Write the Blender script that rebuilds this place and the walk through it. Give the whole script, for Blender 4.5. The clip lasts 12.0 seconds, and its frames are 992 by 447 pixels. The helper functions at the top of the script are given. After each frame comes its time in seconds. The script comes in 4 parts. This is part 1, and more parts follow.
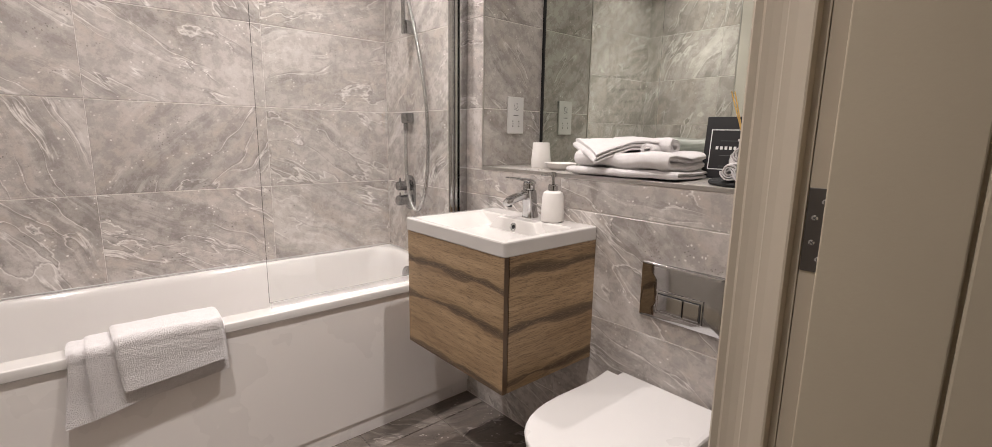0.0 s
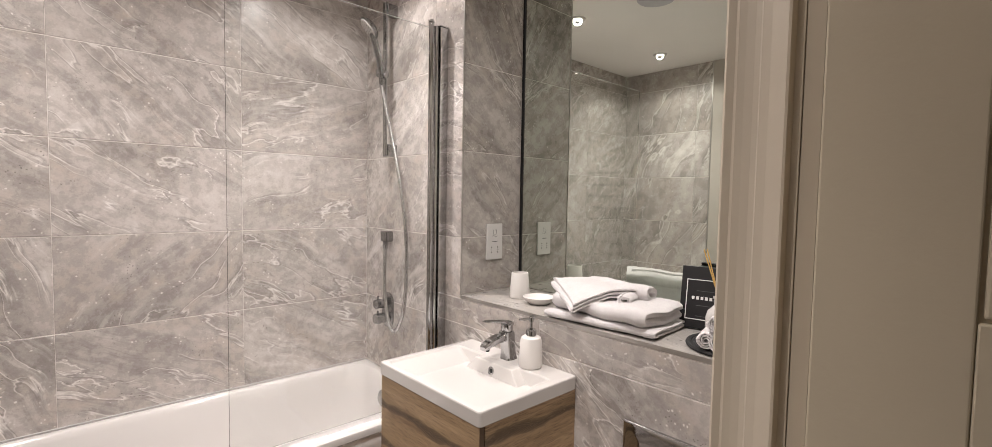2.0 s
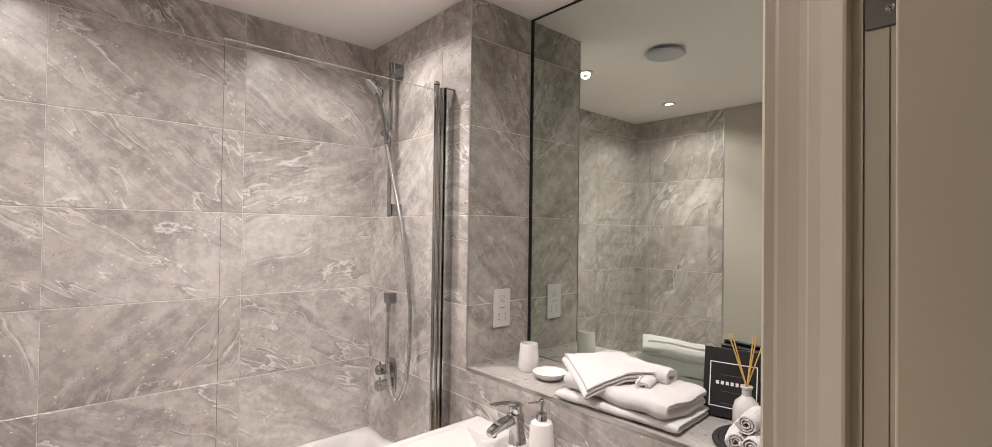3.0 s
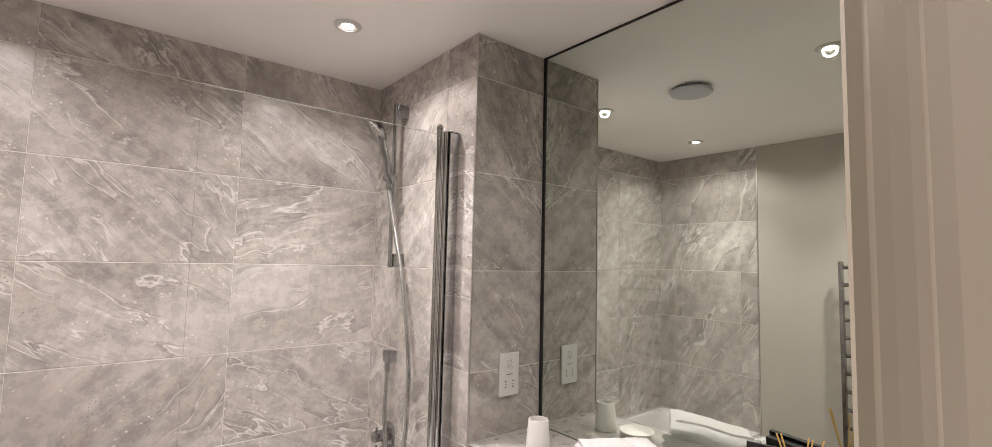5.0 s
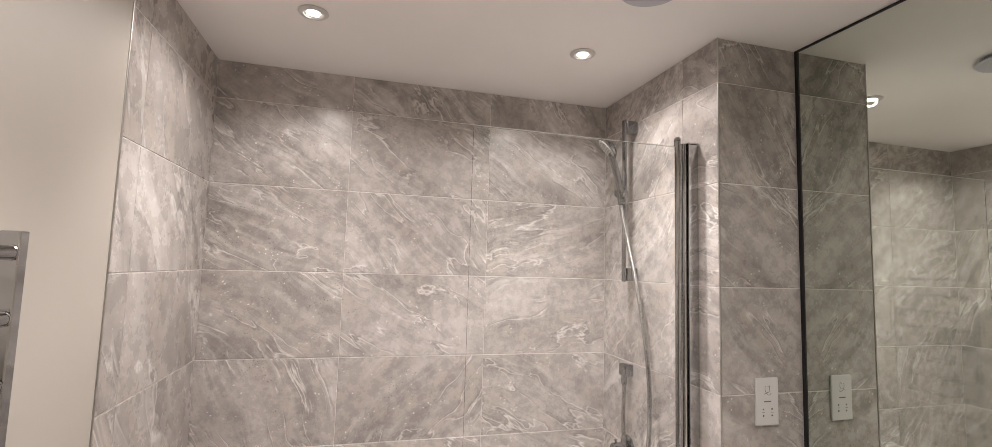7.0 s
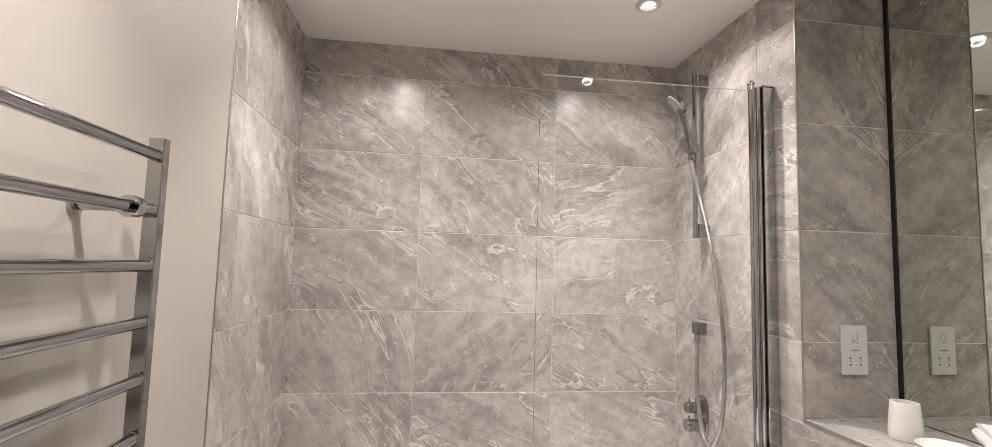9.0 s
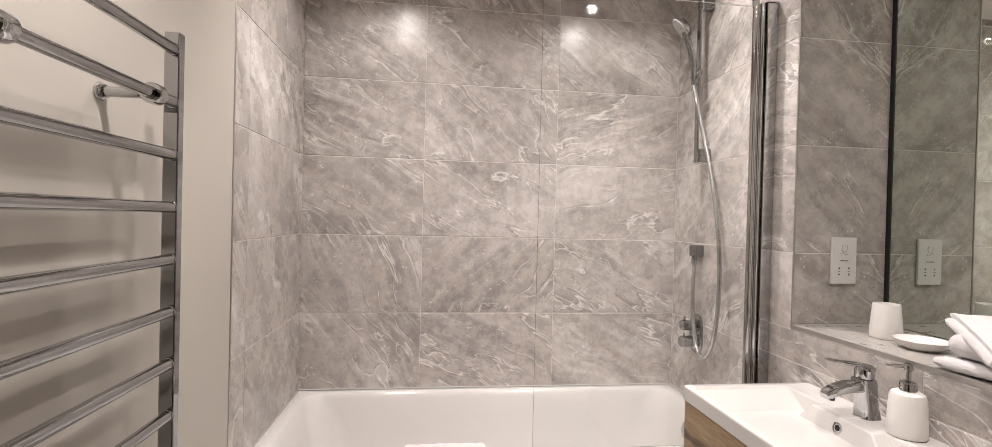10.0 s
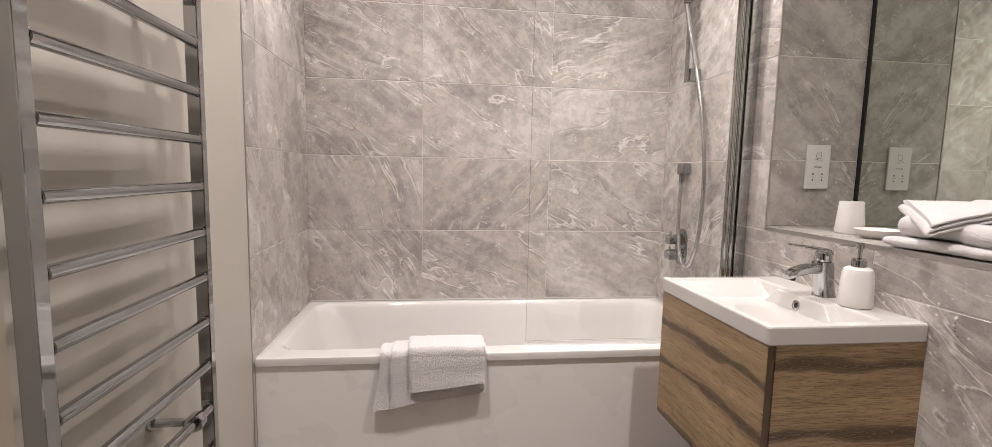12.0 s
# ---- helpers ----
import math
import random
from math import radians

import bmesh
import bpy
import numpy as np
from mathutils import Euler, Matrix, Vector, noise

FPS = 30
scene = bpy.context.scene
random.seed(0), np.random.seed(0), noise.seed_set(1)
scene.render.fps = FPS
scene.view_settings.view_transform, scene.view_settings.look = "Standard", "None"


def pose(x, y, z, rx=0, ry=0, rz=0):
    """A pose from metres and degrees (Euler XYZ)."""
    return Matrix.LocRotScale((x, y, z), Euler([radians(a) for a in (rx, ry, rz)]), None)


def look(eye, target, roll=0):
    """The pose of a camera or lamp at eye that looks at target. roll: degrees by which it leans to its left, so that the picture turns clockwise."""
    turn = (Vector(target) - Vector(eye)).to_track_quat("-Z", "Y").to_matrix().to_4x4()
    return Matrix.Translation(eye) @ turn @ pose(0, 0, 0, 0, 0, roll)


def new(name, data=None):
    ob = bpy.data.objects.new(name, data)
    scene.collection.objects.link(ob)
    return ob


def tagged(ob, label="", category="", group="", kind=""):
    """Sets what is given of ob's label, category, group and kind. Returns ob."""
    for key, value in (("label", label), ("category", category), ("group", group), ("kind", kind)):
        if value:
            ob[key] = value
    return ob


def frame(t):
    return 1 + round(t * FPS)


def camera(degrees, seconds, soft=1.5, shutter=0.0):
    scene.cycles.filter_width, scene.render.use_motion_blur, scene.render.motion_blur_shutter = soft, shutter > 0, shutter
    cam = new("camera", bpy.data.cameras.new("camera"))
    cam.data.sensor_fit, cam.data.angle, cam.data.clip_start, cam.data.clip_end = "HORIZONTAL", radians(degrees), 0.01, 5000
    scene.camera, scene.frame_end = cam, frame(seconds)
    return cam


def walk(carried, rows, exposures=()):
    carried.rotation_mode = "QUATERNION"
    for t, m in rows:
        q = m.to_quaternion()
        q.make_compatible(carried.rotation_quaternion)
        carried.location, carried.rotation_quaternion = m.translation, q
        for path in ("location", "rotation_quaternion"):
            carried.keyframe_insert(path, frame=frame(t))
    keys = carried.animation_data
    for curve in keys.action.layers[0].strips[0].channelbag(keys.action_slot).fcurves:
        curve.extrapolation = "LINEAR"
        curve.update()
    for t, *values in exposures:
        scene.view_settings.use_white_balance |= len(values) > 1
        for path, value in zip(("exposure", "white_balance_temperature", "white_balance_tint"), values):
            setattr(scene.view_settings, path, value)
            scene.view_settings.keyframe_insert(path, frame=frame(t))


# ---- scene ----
cam = camera(91.6, 12.0, soft=0.7)
PATH = [
    (0, (-1.235, -2.269, 1.131), (0.062, -0.789, 0.774), 0.9),
    (0.5, (-1.222, -2.248, 1.185), (0.093, -0.781, 0.843), 0.9),
    (1, (-1.21, -2.242, 1.243), (0.124, -0.776, 0.976), 0.9),
    (1.5, (-1.196, -2.245, 1.308), (0.156, -0.783, 1.121), 1.0),
    (2, (-1.185, -2.248, 1.398), (0.173, -0.783, 1.291), 1.0),
    (2.5, (-1.156, -2.232, 1.462), (0.19, -0.754, 1.409), 0.8),
    (3, (-1.126, -2.188, 1.52), (0.206, -0.696, 1.55), 0.8),
    (3.5, (-1.081, -2.158, 1.575), (0.246, -0.666, 1.685), 1.0),
    (3.7, (-1.061, -2.147, 1.609), (0.276, -0.664, 1.721), 1.2),
    (5.3, (-0.961, -2.091, 1.615), (0.215, -0.483, 1.79), 1.7),
    (5.5, (-0.982, -2.089, 1.621), (0.116, -0.426, 1.793), 1.8),
    (6, (-1.04, -2.084, 1.632), (-0.133, -0.31, 1.799), 1.8),
    (6.5, (-1.087, -2.081, 1.626), (-0.376, -0.22, 1.8), 1.9),
    (7, (-1.108, -2.084, 1.623), (-0.584, -0.162, 1.8), 1.7),
    (7.2, (-1.123, -2.087, 1.618), (-0.661, -0.149, 1.793), 1.4),
    (8.8, (-1.114, -2.112, 1.471), (-0.845, -0.138, 1.644), 1.8),
    (9, (-1.119, -2.122, 1.446), (-0.863, -0.146, 1.615), 1.6),
    (9.5, (-1.119, -2.15, 1.379), (-0.877, -0.166, 1.455), 1.5),
    (10, (-1.12, -2.168, 1.322), (-0.876, -0.183, 1.303), 1.4),
    (10.5, (-1.119, -2.198, 1.28), (-0.873, -0.215, 1.195), 1.3),
    (11, (-1.122, -2.228, 1.246), (-0.874, -0.247, 1.129), 1.3),
    (11.5, (-1.123, -2.254, 1.214), (-0.876, -0.274, 1.069), 1.2),
    (12, (-1.118, -2.286, 1.177), (-0.871, -0.313, 0.964), 1.2),
]
walk(cam, [(t, look(eye, target, roll)) for t, eye, target, roll in PATH])

# ---- light and exposure ----
world = bpy.data.worlds.new("world")
scene.world = world
world.use_nodes = True
world.node_tree.nodes["Background"].inputs[0].default_value = (0.9, 0.8, 0.7, 1)
world.node_tree.nodes["Background"].inputs[1].default_value = 0.02
scene.view_settings.exposure = 0.82

CEIL = 2.41
LAMPS = [(-0.37, -0.515), (-1.30, -0.51), (-0.365, -1.53), (-1.30, -1.53)]
LAMP_COLOUR = (1.0, 0.93, 0.90)


def spot(name, at, aim, watts, degrees, blend, size, colour):
    data = bpy.data.lights.new(name, "SPOT")
    data.energy, data.spot_size, data.spot_blend = watts, radians(degrees), blend
    data.shadow_soft_size, data.color = size, colour
    ob = new(name, data)
    ob.matrix_world = look(at, aim)
    return ob


for lx, ly in LAMPS:
    spot("downlight_beam", (lx, ly, CEIL - 0.012), (lx, ly + 0.0001, 0), 25 if ly > -1 else 35, 98, 1.0, 0.018, LAMP_COLOUR)
    spot("downlight_spill", (lx, ly, CEIL - 0.012), (lx, ly + 0.0001, 0), 8.7 if ly > -1 else 8, 152, 0.45, 0.024, LAMP_COLOUR)
spot("hall_beam", (-1.35, -2.75, CEIL - 0.012), (-1.35, -2.7499, 0), 2.3, 160, 0.8, 0.03, (1.0, 0.80, 0.60))


# ---- materials ----
def material(name):
    m = bpy.data.materials.new(name)
    m.use_nodes = True
    nt = m.node_tree
    return m, nt, nt.nodes["Principled BSDF"]


def node(nt, kind, **values):
    n = nt.nodes.new(kind)
    for k, v in values.items():
        k = k.replace("_", " ")
        if k in n.inputs:
            n.inputs[k].default_value = v
    return n


def link(nt, a, b):
    nt.links.new(a, b)


def ramp(nt, src, stops):
    r = nt.nodes.new("ShaderNodeValToRGB")
    els = r.color_ramp.elements
    while len(els) < len(stops):
        els.new(0.5)
    for e, (p, c) in zip(els, stops):
        e.position = p
        e.color = (*c, 1) if len(c) == 3 else c
    link(nt, src, r.inputs[0])
    return r.outputs[0]


def grey(v):
    return (v, v, v)


def mixed(nt, fac, a, b, how="MIX"):
    m = nt.nodes.new("ShaderNodeMix")
    m.data_type, m.blend_type = "RGBA", how
    for s, v in ((m.inputs[0], fac), (m.inputs[6], a), (m.inputs[7], b)):
        if isinstance(v, (int, float)):
            s.default_value = v
        elif isinstance(v, tuple):
            s.default_value = (*v, 1)
        else:
            link(nt, v, s)
    return m.outputs[2]


def maths(nt, op, a, b=0.0):
    m = nt.nodes.new("ShaderNodeMath")
    m.operation = op
    for s, v in ((m.inputs[0], a), (m.inputs[1], b)):
        if isinstance(v, (int, float)):
            s.default_value = v
        else:
            link(nt, v, s)
    return m.outputs[0]


def mapped(nt, scale=(1, 1, 1), src=None, offset=None):
    src = src or nt.nodes.new("ShaderNodeTexCoord").outputs["Object"]
    m = nt.nodes.new("ShaderNodeMapping")
    m.inputs["Scale"].default_value = scale
    link(nt, src, m.inputs["Vector"])
    if offset:
        link(nt, offset, m.inputs["Location"])
    return m.outputs[0]


def noise_tex(nt, vec, scale, detail=6, rough=0.55, warp=0.0):
    n = node(nt, "ShaderNodeTexNoise", Scale=scale, Detail=detail, Roughness=rough, Distortion=warp)
    link(nt, vec, n.inputs["Vector"])
    return n.outputs[0]


def bump(nt, bs, height, strength, distance):
    b = node(nt, "ShaderNodeBump", Strength=strength, Distance=distance)
    link(nt, height, b.inputs["Height"])
    link(nt, b.outputs[0], bs.inputs["Normal"])


def plain(name, colour, rough=0.5, metal=0.0, spec=0.5, vary=0.04, grain=40, relief=0.05, coat=0.0):
    """A paint, plastic or metal with slight unevenness at two scales."""
    m, nt, bs = material(name)
    vec = mapped(nt)
    big = noise_tex(nt, vec, 3.0, 4)
    fine = noise_tex(nt, vec, grain, 5)
    lo = tuple(c * (1 - vary) for c in colour)
    hi = tuple(min(1, c * (1 + vary)) for c in colour)
    link(nt, ramp(nt, big, [(0.3, lo), (0.7, hi)]), bs.inputs["Base Color"])
    link(nt, ramp(nt, big, [(0.3, grey(max(0.0, rough - 0.04))), (0.7, grey(rough + 0.04))]), bs.inputs["Roughness"])
    bs.inputs["Metallic"].default_value = metal
    bs.inputs["Specular IOR Level"].default_value = spec
    bs.inputs["Coat Weight"].default_value = coat
    if relief:
        bump(nt, bs, fine, relief, 0.002)
    return m


def stone(name, dark, light, vein, rough=0.3, size=1.0, chips=1.0):
    """Glazed stone-look tile. The object's colour holds its lie: red the strata's slope in half turns from minus a quarter turn, green its cut of the stone."""
    m, nt, bs = material(name)
    info = nt.nodes.new("ShaderNodeObjectInfo")
    sep = nt.nodes.new("ShaderNodeSeparateColor")
    link(nt, info.outputs["Color"], sep.inputs[0])
    comb = nt.nodes.new("ShaderNodeCombineXYZ")
    for k, f in enumerate((37.0, 11.0, 71.0)):
        link(nt, maths(nt, "MULTIPLY", sep.outputs[1], f), comb.inputs[k])
    base = nt.nodes.new("ShaderNodeTexCoord").outputs["Object"]
    turn = nt.nodes.new("ShaderNodeVectorRotate")
    turn.rotation_type = "Y_AXIS"
    link(nt, base, turn.inputs["Vector"])
    link(nt, maths(nt, "MULTIPLY", maths(nt, "SUBTRACT", sep.outputs[0], 0.5), math.pi), turn.inputs["Angle"])
    p = turn.outputs[0]
    here = mapped(nt, src=base, offset=comb.outputs[0])

    def warped(src, scale, amount, detail):
        wn = node(nt, "ShaderNodeTexNoise", Scale=scale / size, Detail=detail, Roughness=0.5)
        link(nt, here, wn.inputs["Vector"])
        cen = nt.nodes.new("ShaderNodeVectorMath")
        cen.operation = "SUBTRACT"
        link(nt, wn.outputs[1], cen.inputs[0])
        cen.inputs[1].default_value = (0.5, 0.5, 0.5)
        off = nt.nodes.new("ShaderNodeVectorMath")
        off.operation = "MULTIPLY_ADD"
        link(nt, cen.outputs[0], off.inputs[0])
        off.inputs[1].default_value = (amount * size,) * 3
        link(nt, src, off.inputs[2])
        return off.outputs[0]
    q = warped(p, 3.4, 0.13, 2.0)
    q2 = warped(q, 26.0, 0.009, 5.0)

    def lay(src, along_x, across, shift):
        sc = (along_x / size, along_x / size, across / size)
        off = mapped(nt, (1, 1, 1), comb.outputs[0])
        add = nt.nodes.new("ShaderNodeVectorMath")
        link(nt, off, add.inputs[0])
        add.inputs[1].default_value = (shift, shift * 1.7, shift * 0.6)
        return mapped(nt, sc, src, add.outputs[0])
    broad = noise_tex(nt, lay(q, 1.3, 4.6, 0.0), 1.0, 5, 0.52)
    band = noise_tex(nt, lay(q2, 1.6, 11.0, 3.1), 1.0, 8, 0.62)
    wisp = noise_tex(nt, lay(q2, 3.4, 34.0, 7.7), 1.0, 7, 0.62)
    cloud = noise_tex(nt, here, 4.6 / size, 5, 0.6)
    mottle = noise_tex(nt, here, 22.0 / size, 7, 0.68)
    fine = noise_tex(nt, here, 150.0, 5, 0.75)
    mid = tuple((x + y) / 2 for x, y in zip(dark, light))
    warm = tuple(x * k for x, k in zip(mid, (0.98, 0.89, 0.80)))
    cool = tuple(x * k for x, k in zip(mid, (0.93, 0.95, 0.96)))
    c = ramp(nt, cloud, [(0.30, cool), (0.5, mid), (0.66, tuple(x * 0.4 + y * 0.6 for x, y in zip(mid, light)))])
    c = mixed(nt, 0.78, c, ramp(nt, broad, [(0.32, dark), (0.43, mid), (0.50, mid), (0.60, light)]))
    c = mixed(nt, ramp(nt, band, [(0.53, grey(0)), (0.62, grey(0.55))]), c, light)
    c = mixed(nt, ramp(nt, band, [(0.38, grey(0.5)), (0.47, grey(0))]), c, tuple(x * 0.86 for x in dark))
    c = mixed(nt, maths(nt, "MULTIPLY", ramp(nt, broad, [(0.40, grey(0)), (0.46, grey(0.45)), (0.53, grey(0))]), ramp(nt, mottle, [(0.4, grey(0)), (0.6, grey(1))])), c, warm)
    # pale wisps that run with the strata, thickest in patches
    patch = ramp(nt, noise_tex(nt, lay(q, 2.0, 5.0, 11.3), 1.0, 3, 0.5), [(0.46, grey(0.06)), (0.60, grey(1))])
    w = maths(nt, "MULTIPLY", ramp(nt, wisp, [(0.50, grey(0)), (0.60, grey(0.28)), (0.70, grey(0.42))]), patch)
    c = mixed(nt, w, c, vein)
    # sharp pale veins, and a dark edge below them
    for src, shift, along_x, across, level, wide, strength in ((q2, 5.3, 1.1, 7.5, 0.50, 0.0070, 0.75), (q2, 9.1, 1.4, 9.5, 0.47, 0.0070, 0.6), (q2, 13.7, 1.9, 4.6, 0.54, 0.0045, 0.7)):
        n = noise_tex(nt, lay(src, along_x, across, shift), 1.0, 5, 0.5)
        ridge = maths(nt, "ABSOLUTE", maths(nt, "SUBTRACT", n, level))
        gate = ramp(nt, noise_tex(nt, lay(q, 2.6, 4.6, shift * 2), 1.0, 2, 0.5), [(0.51, grey(0)), (0.58, grey(1))])
        under = maths(nt, "ABSOLUTE", maths(nt, "SUBTRACT", n, level + wide * 2.2))
        c = mixed(nt, maths(nt, "MULTIPLY", ramp(nt, under, [(0.0, grey(0.5)), (wide * 2.5, grey(0))]), gate), c, tuple(x * 0.78 for x in dark))
        c = mixed(nt, maths(nt, "MULTIPLY", ramp(nt, ridge, [(0.0, grey(strength)), (wide * 0.5, grey(strength * 0.55)), (wide * 1.6, grey(0))]), gate), c, vein)
    # small pale chips and dark pits in clusters
    for scale, clump, lo, paint, most in ((58.0, 9.0, 0.53, vein, 0.8), (85.0, 7.0, 0.56, tuple(x * 0.42 for x in dark), 0.75), (38.0, 6.0, 0.60, vein, 0.4)):
        vo = node(nt, "ShaderNodeTexVoronoi", Scale=scale, Randomness=1.0)
        link(nt, q2, vo.inputs["Vector"])
        zone = ramp(nt, noise_tex(nt, mapped(nt, (1, 1, 1.6), q, comb.outputs[0]), clump, 4, 0.6), [(lo, grey(0)), (lo + 0.07, grey(1))])
        c = mixed(nt, maths(nt, "MULTIPLY", ramp(nt, vo.outputs[0], [(0.12, grey(most * chips)), (0.24, grey(0))]), zone), c, paint)
    c = mixed(nt, 0.22, c, ramp(nt, mottle, [(0.3, grey(0.12)), (0.7, grey(0.88))]), "OVERLAY")
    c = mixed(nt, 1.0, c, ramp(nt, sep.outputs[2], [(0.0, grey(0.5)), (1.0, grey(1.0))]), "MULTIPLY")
    c = mixed(nt, 0.10, c, ramp(nt, fine, [(0.3, grey(0.0)), (0.7, grey(1.0))]), "OVERLAY")
    link(nt, c, bs.inputs["Base Color"])
    link(nt, ramp(nt, mottle, [(0.35, grey(rough - 0.05)), (0.65, grey(rough + 0.08))]), bs.inputs["Roughness"])
    bump(nt, bs, mixed(nt, 0.35, mixed(nt, 0.5, band, mottle), fine), 0.30, 0.0015)
    return m


TILE = stone("wall_tile_glaze", (0.300, 0.271, 0.252), (0.570, 0.526, 0.497), (0.90, 0.865, 0.835), 0.26, 1.0)
TILE_BROAD = stone("wall_tile_broad_strata", (0.300, 0.271, 0.252), (0.570, 0.526, 0.497), (0.84, 0.805, 0.775), 0.26, 2.0)
FLOOR_TILE = stone("floor_tile_glaze", (0.06, 0.049, 0.042), (0.24, 0.205, 0.18), (0.55, 0.50, 0.46), 0.33)
LEDGE_TILE = stone("ledge_glaze", (0.33, 0.307, 0.29), (0.45, 0.425, 0.40), (0.60, 0.57, 0.54), 0.30, 1.0, 0.4)
GROUT = plain("grout", (0.74, 0.70, 0.67), 0.85, relief=0.3, grain=200)
FLOOR_GROUT = plain("floor_grout", (0.22, 0.19, 0.17), 0.85, relief=0.3, grain=200)
WALL_PAINT = plain("wall_paint", (0.49, 0.452, 0.405), 0.55, spec=0.35, vary=0.02, grain=130, relief=0.10)
TRIM_PAINT = plain("satin_trim_paint", (0.49, 0.43, 0.345), 0.38, vary=0.03, grain=90, relief=0.06)
DOOR_PAINT = plain("satin_door_paint", (0.56, 0.49, 0.375), 0.42, vary=0.03, grain=160, relief=0.10)
CEIL_PAINT = plain("ceiling_paint", (0.92, 0.885, 0.86), 0.8, vary=0.015, grain=120, relief=0.06)
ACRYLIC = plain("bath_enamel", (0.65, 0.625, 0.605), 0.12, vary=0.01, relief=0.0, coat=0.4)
CERAMIC = plain("glazed_ceramic", (0.60, 0.575, 0.555), 0.10, vary=0.01, relief=0.0, coat=0.4)
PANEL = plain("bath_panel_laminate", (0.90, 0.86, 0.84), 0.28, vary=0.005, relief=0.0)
PLINTH = plain("plinth_laminate", (0.74, 0.71, 0.69), 0.30, vary=0.02, grain=60, relief=0.03)
MATT = plain("matt_white_ceramic", (0.72, 0.69, 0.665), 0.42, vary=0.02, relief=0.03)
PLASTIC = plain("white_plastic", (0.62, 0.60, 0.59), 0.30, vary=0.01, relief=0.0)
FAN_PLASTIC = plain("fan_plastic", (0.50, 0.50, 0.535), 0.35, vary=0.02, relief=0.0)
CHROME = plain("chrome", (0.52, 0.52, 0.525), 0.05, metal=1.0, vary=0.02, relief=0.0)
SHOWER_CHROME = plain("shower_chrome", (0.36, 0.36, 0.365), 0.13, metal=1.0, vary=0.03, relief=0.0)
HOSE = plain("hose_metal", (0.55, 0.545, 0.545), 0.22, metal=1.0, vary=0.05, relief=0.0)
RAD_CHROME = plain("radiator_chrome", (0.40, 0.40, 0.405), 0.06, metal=1.0, vary=0.06, grain=90, relief=0.02)
BRUSHED = plain("tile_trim_metal", (0.55, 0.53, 0.51), 0.32, metal=1.0, vary=0.05, relief=0.02)
STEEL = plain("hinge_steel", (0.16, 0.15, 0.145), 0.38, metal=1.0, vary=0.12, relief=0.05)
BLACK = plain("black_fill", (0.012, 0.012, 0.013), 0.5, vary=0.1)
CARD = plain("black_card", (0.012, 0.012, 0.014), 0.35, vary=0.1, relief=0.02)
INK = plain("white_print", (0.75, 0.74, 0.73), 0.5, vary=0.02, relief=0.0)
GREY_INK = plain("grey_print", (0.09, 0.09, 0.095), 0.5, vary=0.02, relief=0.0)
REED = plain("reed", (0.60, 0.38, 0.12), 0.6, vary=0.15, grain=200, relief=0.2)
MAT = plain("woven_black_mat", (0.02, 0.02, 0.021), 0.8, vary=0.2, grain=300, relief=0.6)
RUBBER = plain("dark_rubber", (0.03, 0.03, 0.03), 0.6)
# unseen hall surfaces, coloured dark to give the chrome dark reflections
HALL_DARK = plain("dark_hall_wall", (0.15, 0.135, 0.115), 0.7)
HALL_FLOOR = plain("dark_hall_floor", (0.10, 0.09, 0.08), 0.95, vary=0.1, grain=300, relief=0.5)


def towel_material(name, colour):
    m, nt, bs = material(name)
    vec = mapped(nt)
    loops = node(nt, "ShaderNodeTexVoronoi", Scale=420.0)
    link(nt, vec, loops.inputs["Vector"])
    soft = noise_tex(nt, vec, 60, 5, 0.7)
    big = noise_tex(nt, vec, 9, 4)
    c = ramp(nt, soft, [(0.3, tuple(x * 0.86 for x in colour)), (0.7, colour)])
    c = mixed(nt, 0.3, c, ramp(nt, big, [(0.3, tuple(x * 0.9 for x in colour)), (0.7, colour)]))
    link(nt, c, bs.inputs["Base Color"])
    bs.inputs["Roughness"].default_value = 0.95
    bs.inputs["Specular IOR Level"].default_value = 0.1
    bs.inputs["Sheen Weight"].default_value = 0.3
    bump(nt, bs, mixed(nt, 0.6, loops.outputs[0], soft), 1.0, 0.005)
    return m


TOWEL = towel_material("white_terry", (0.77, 0.735, 0.735))


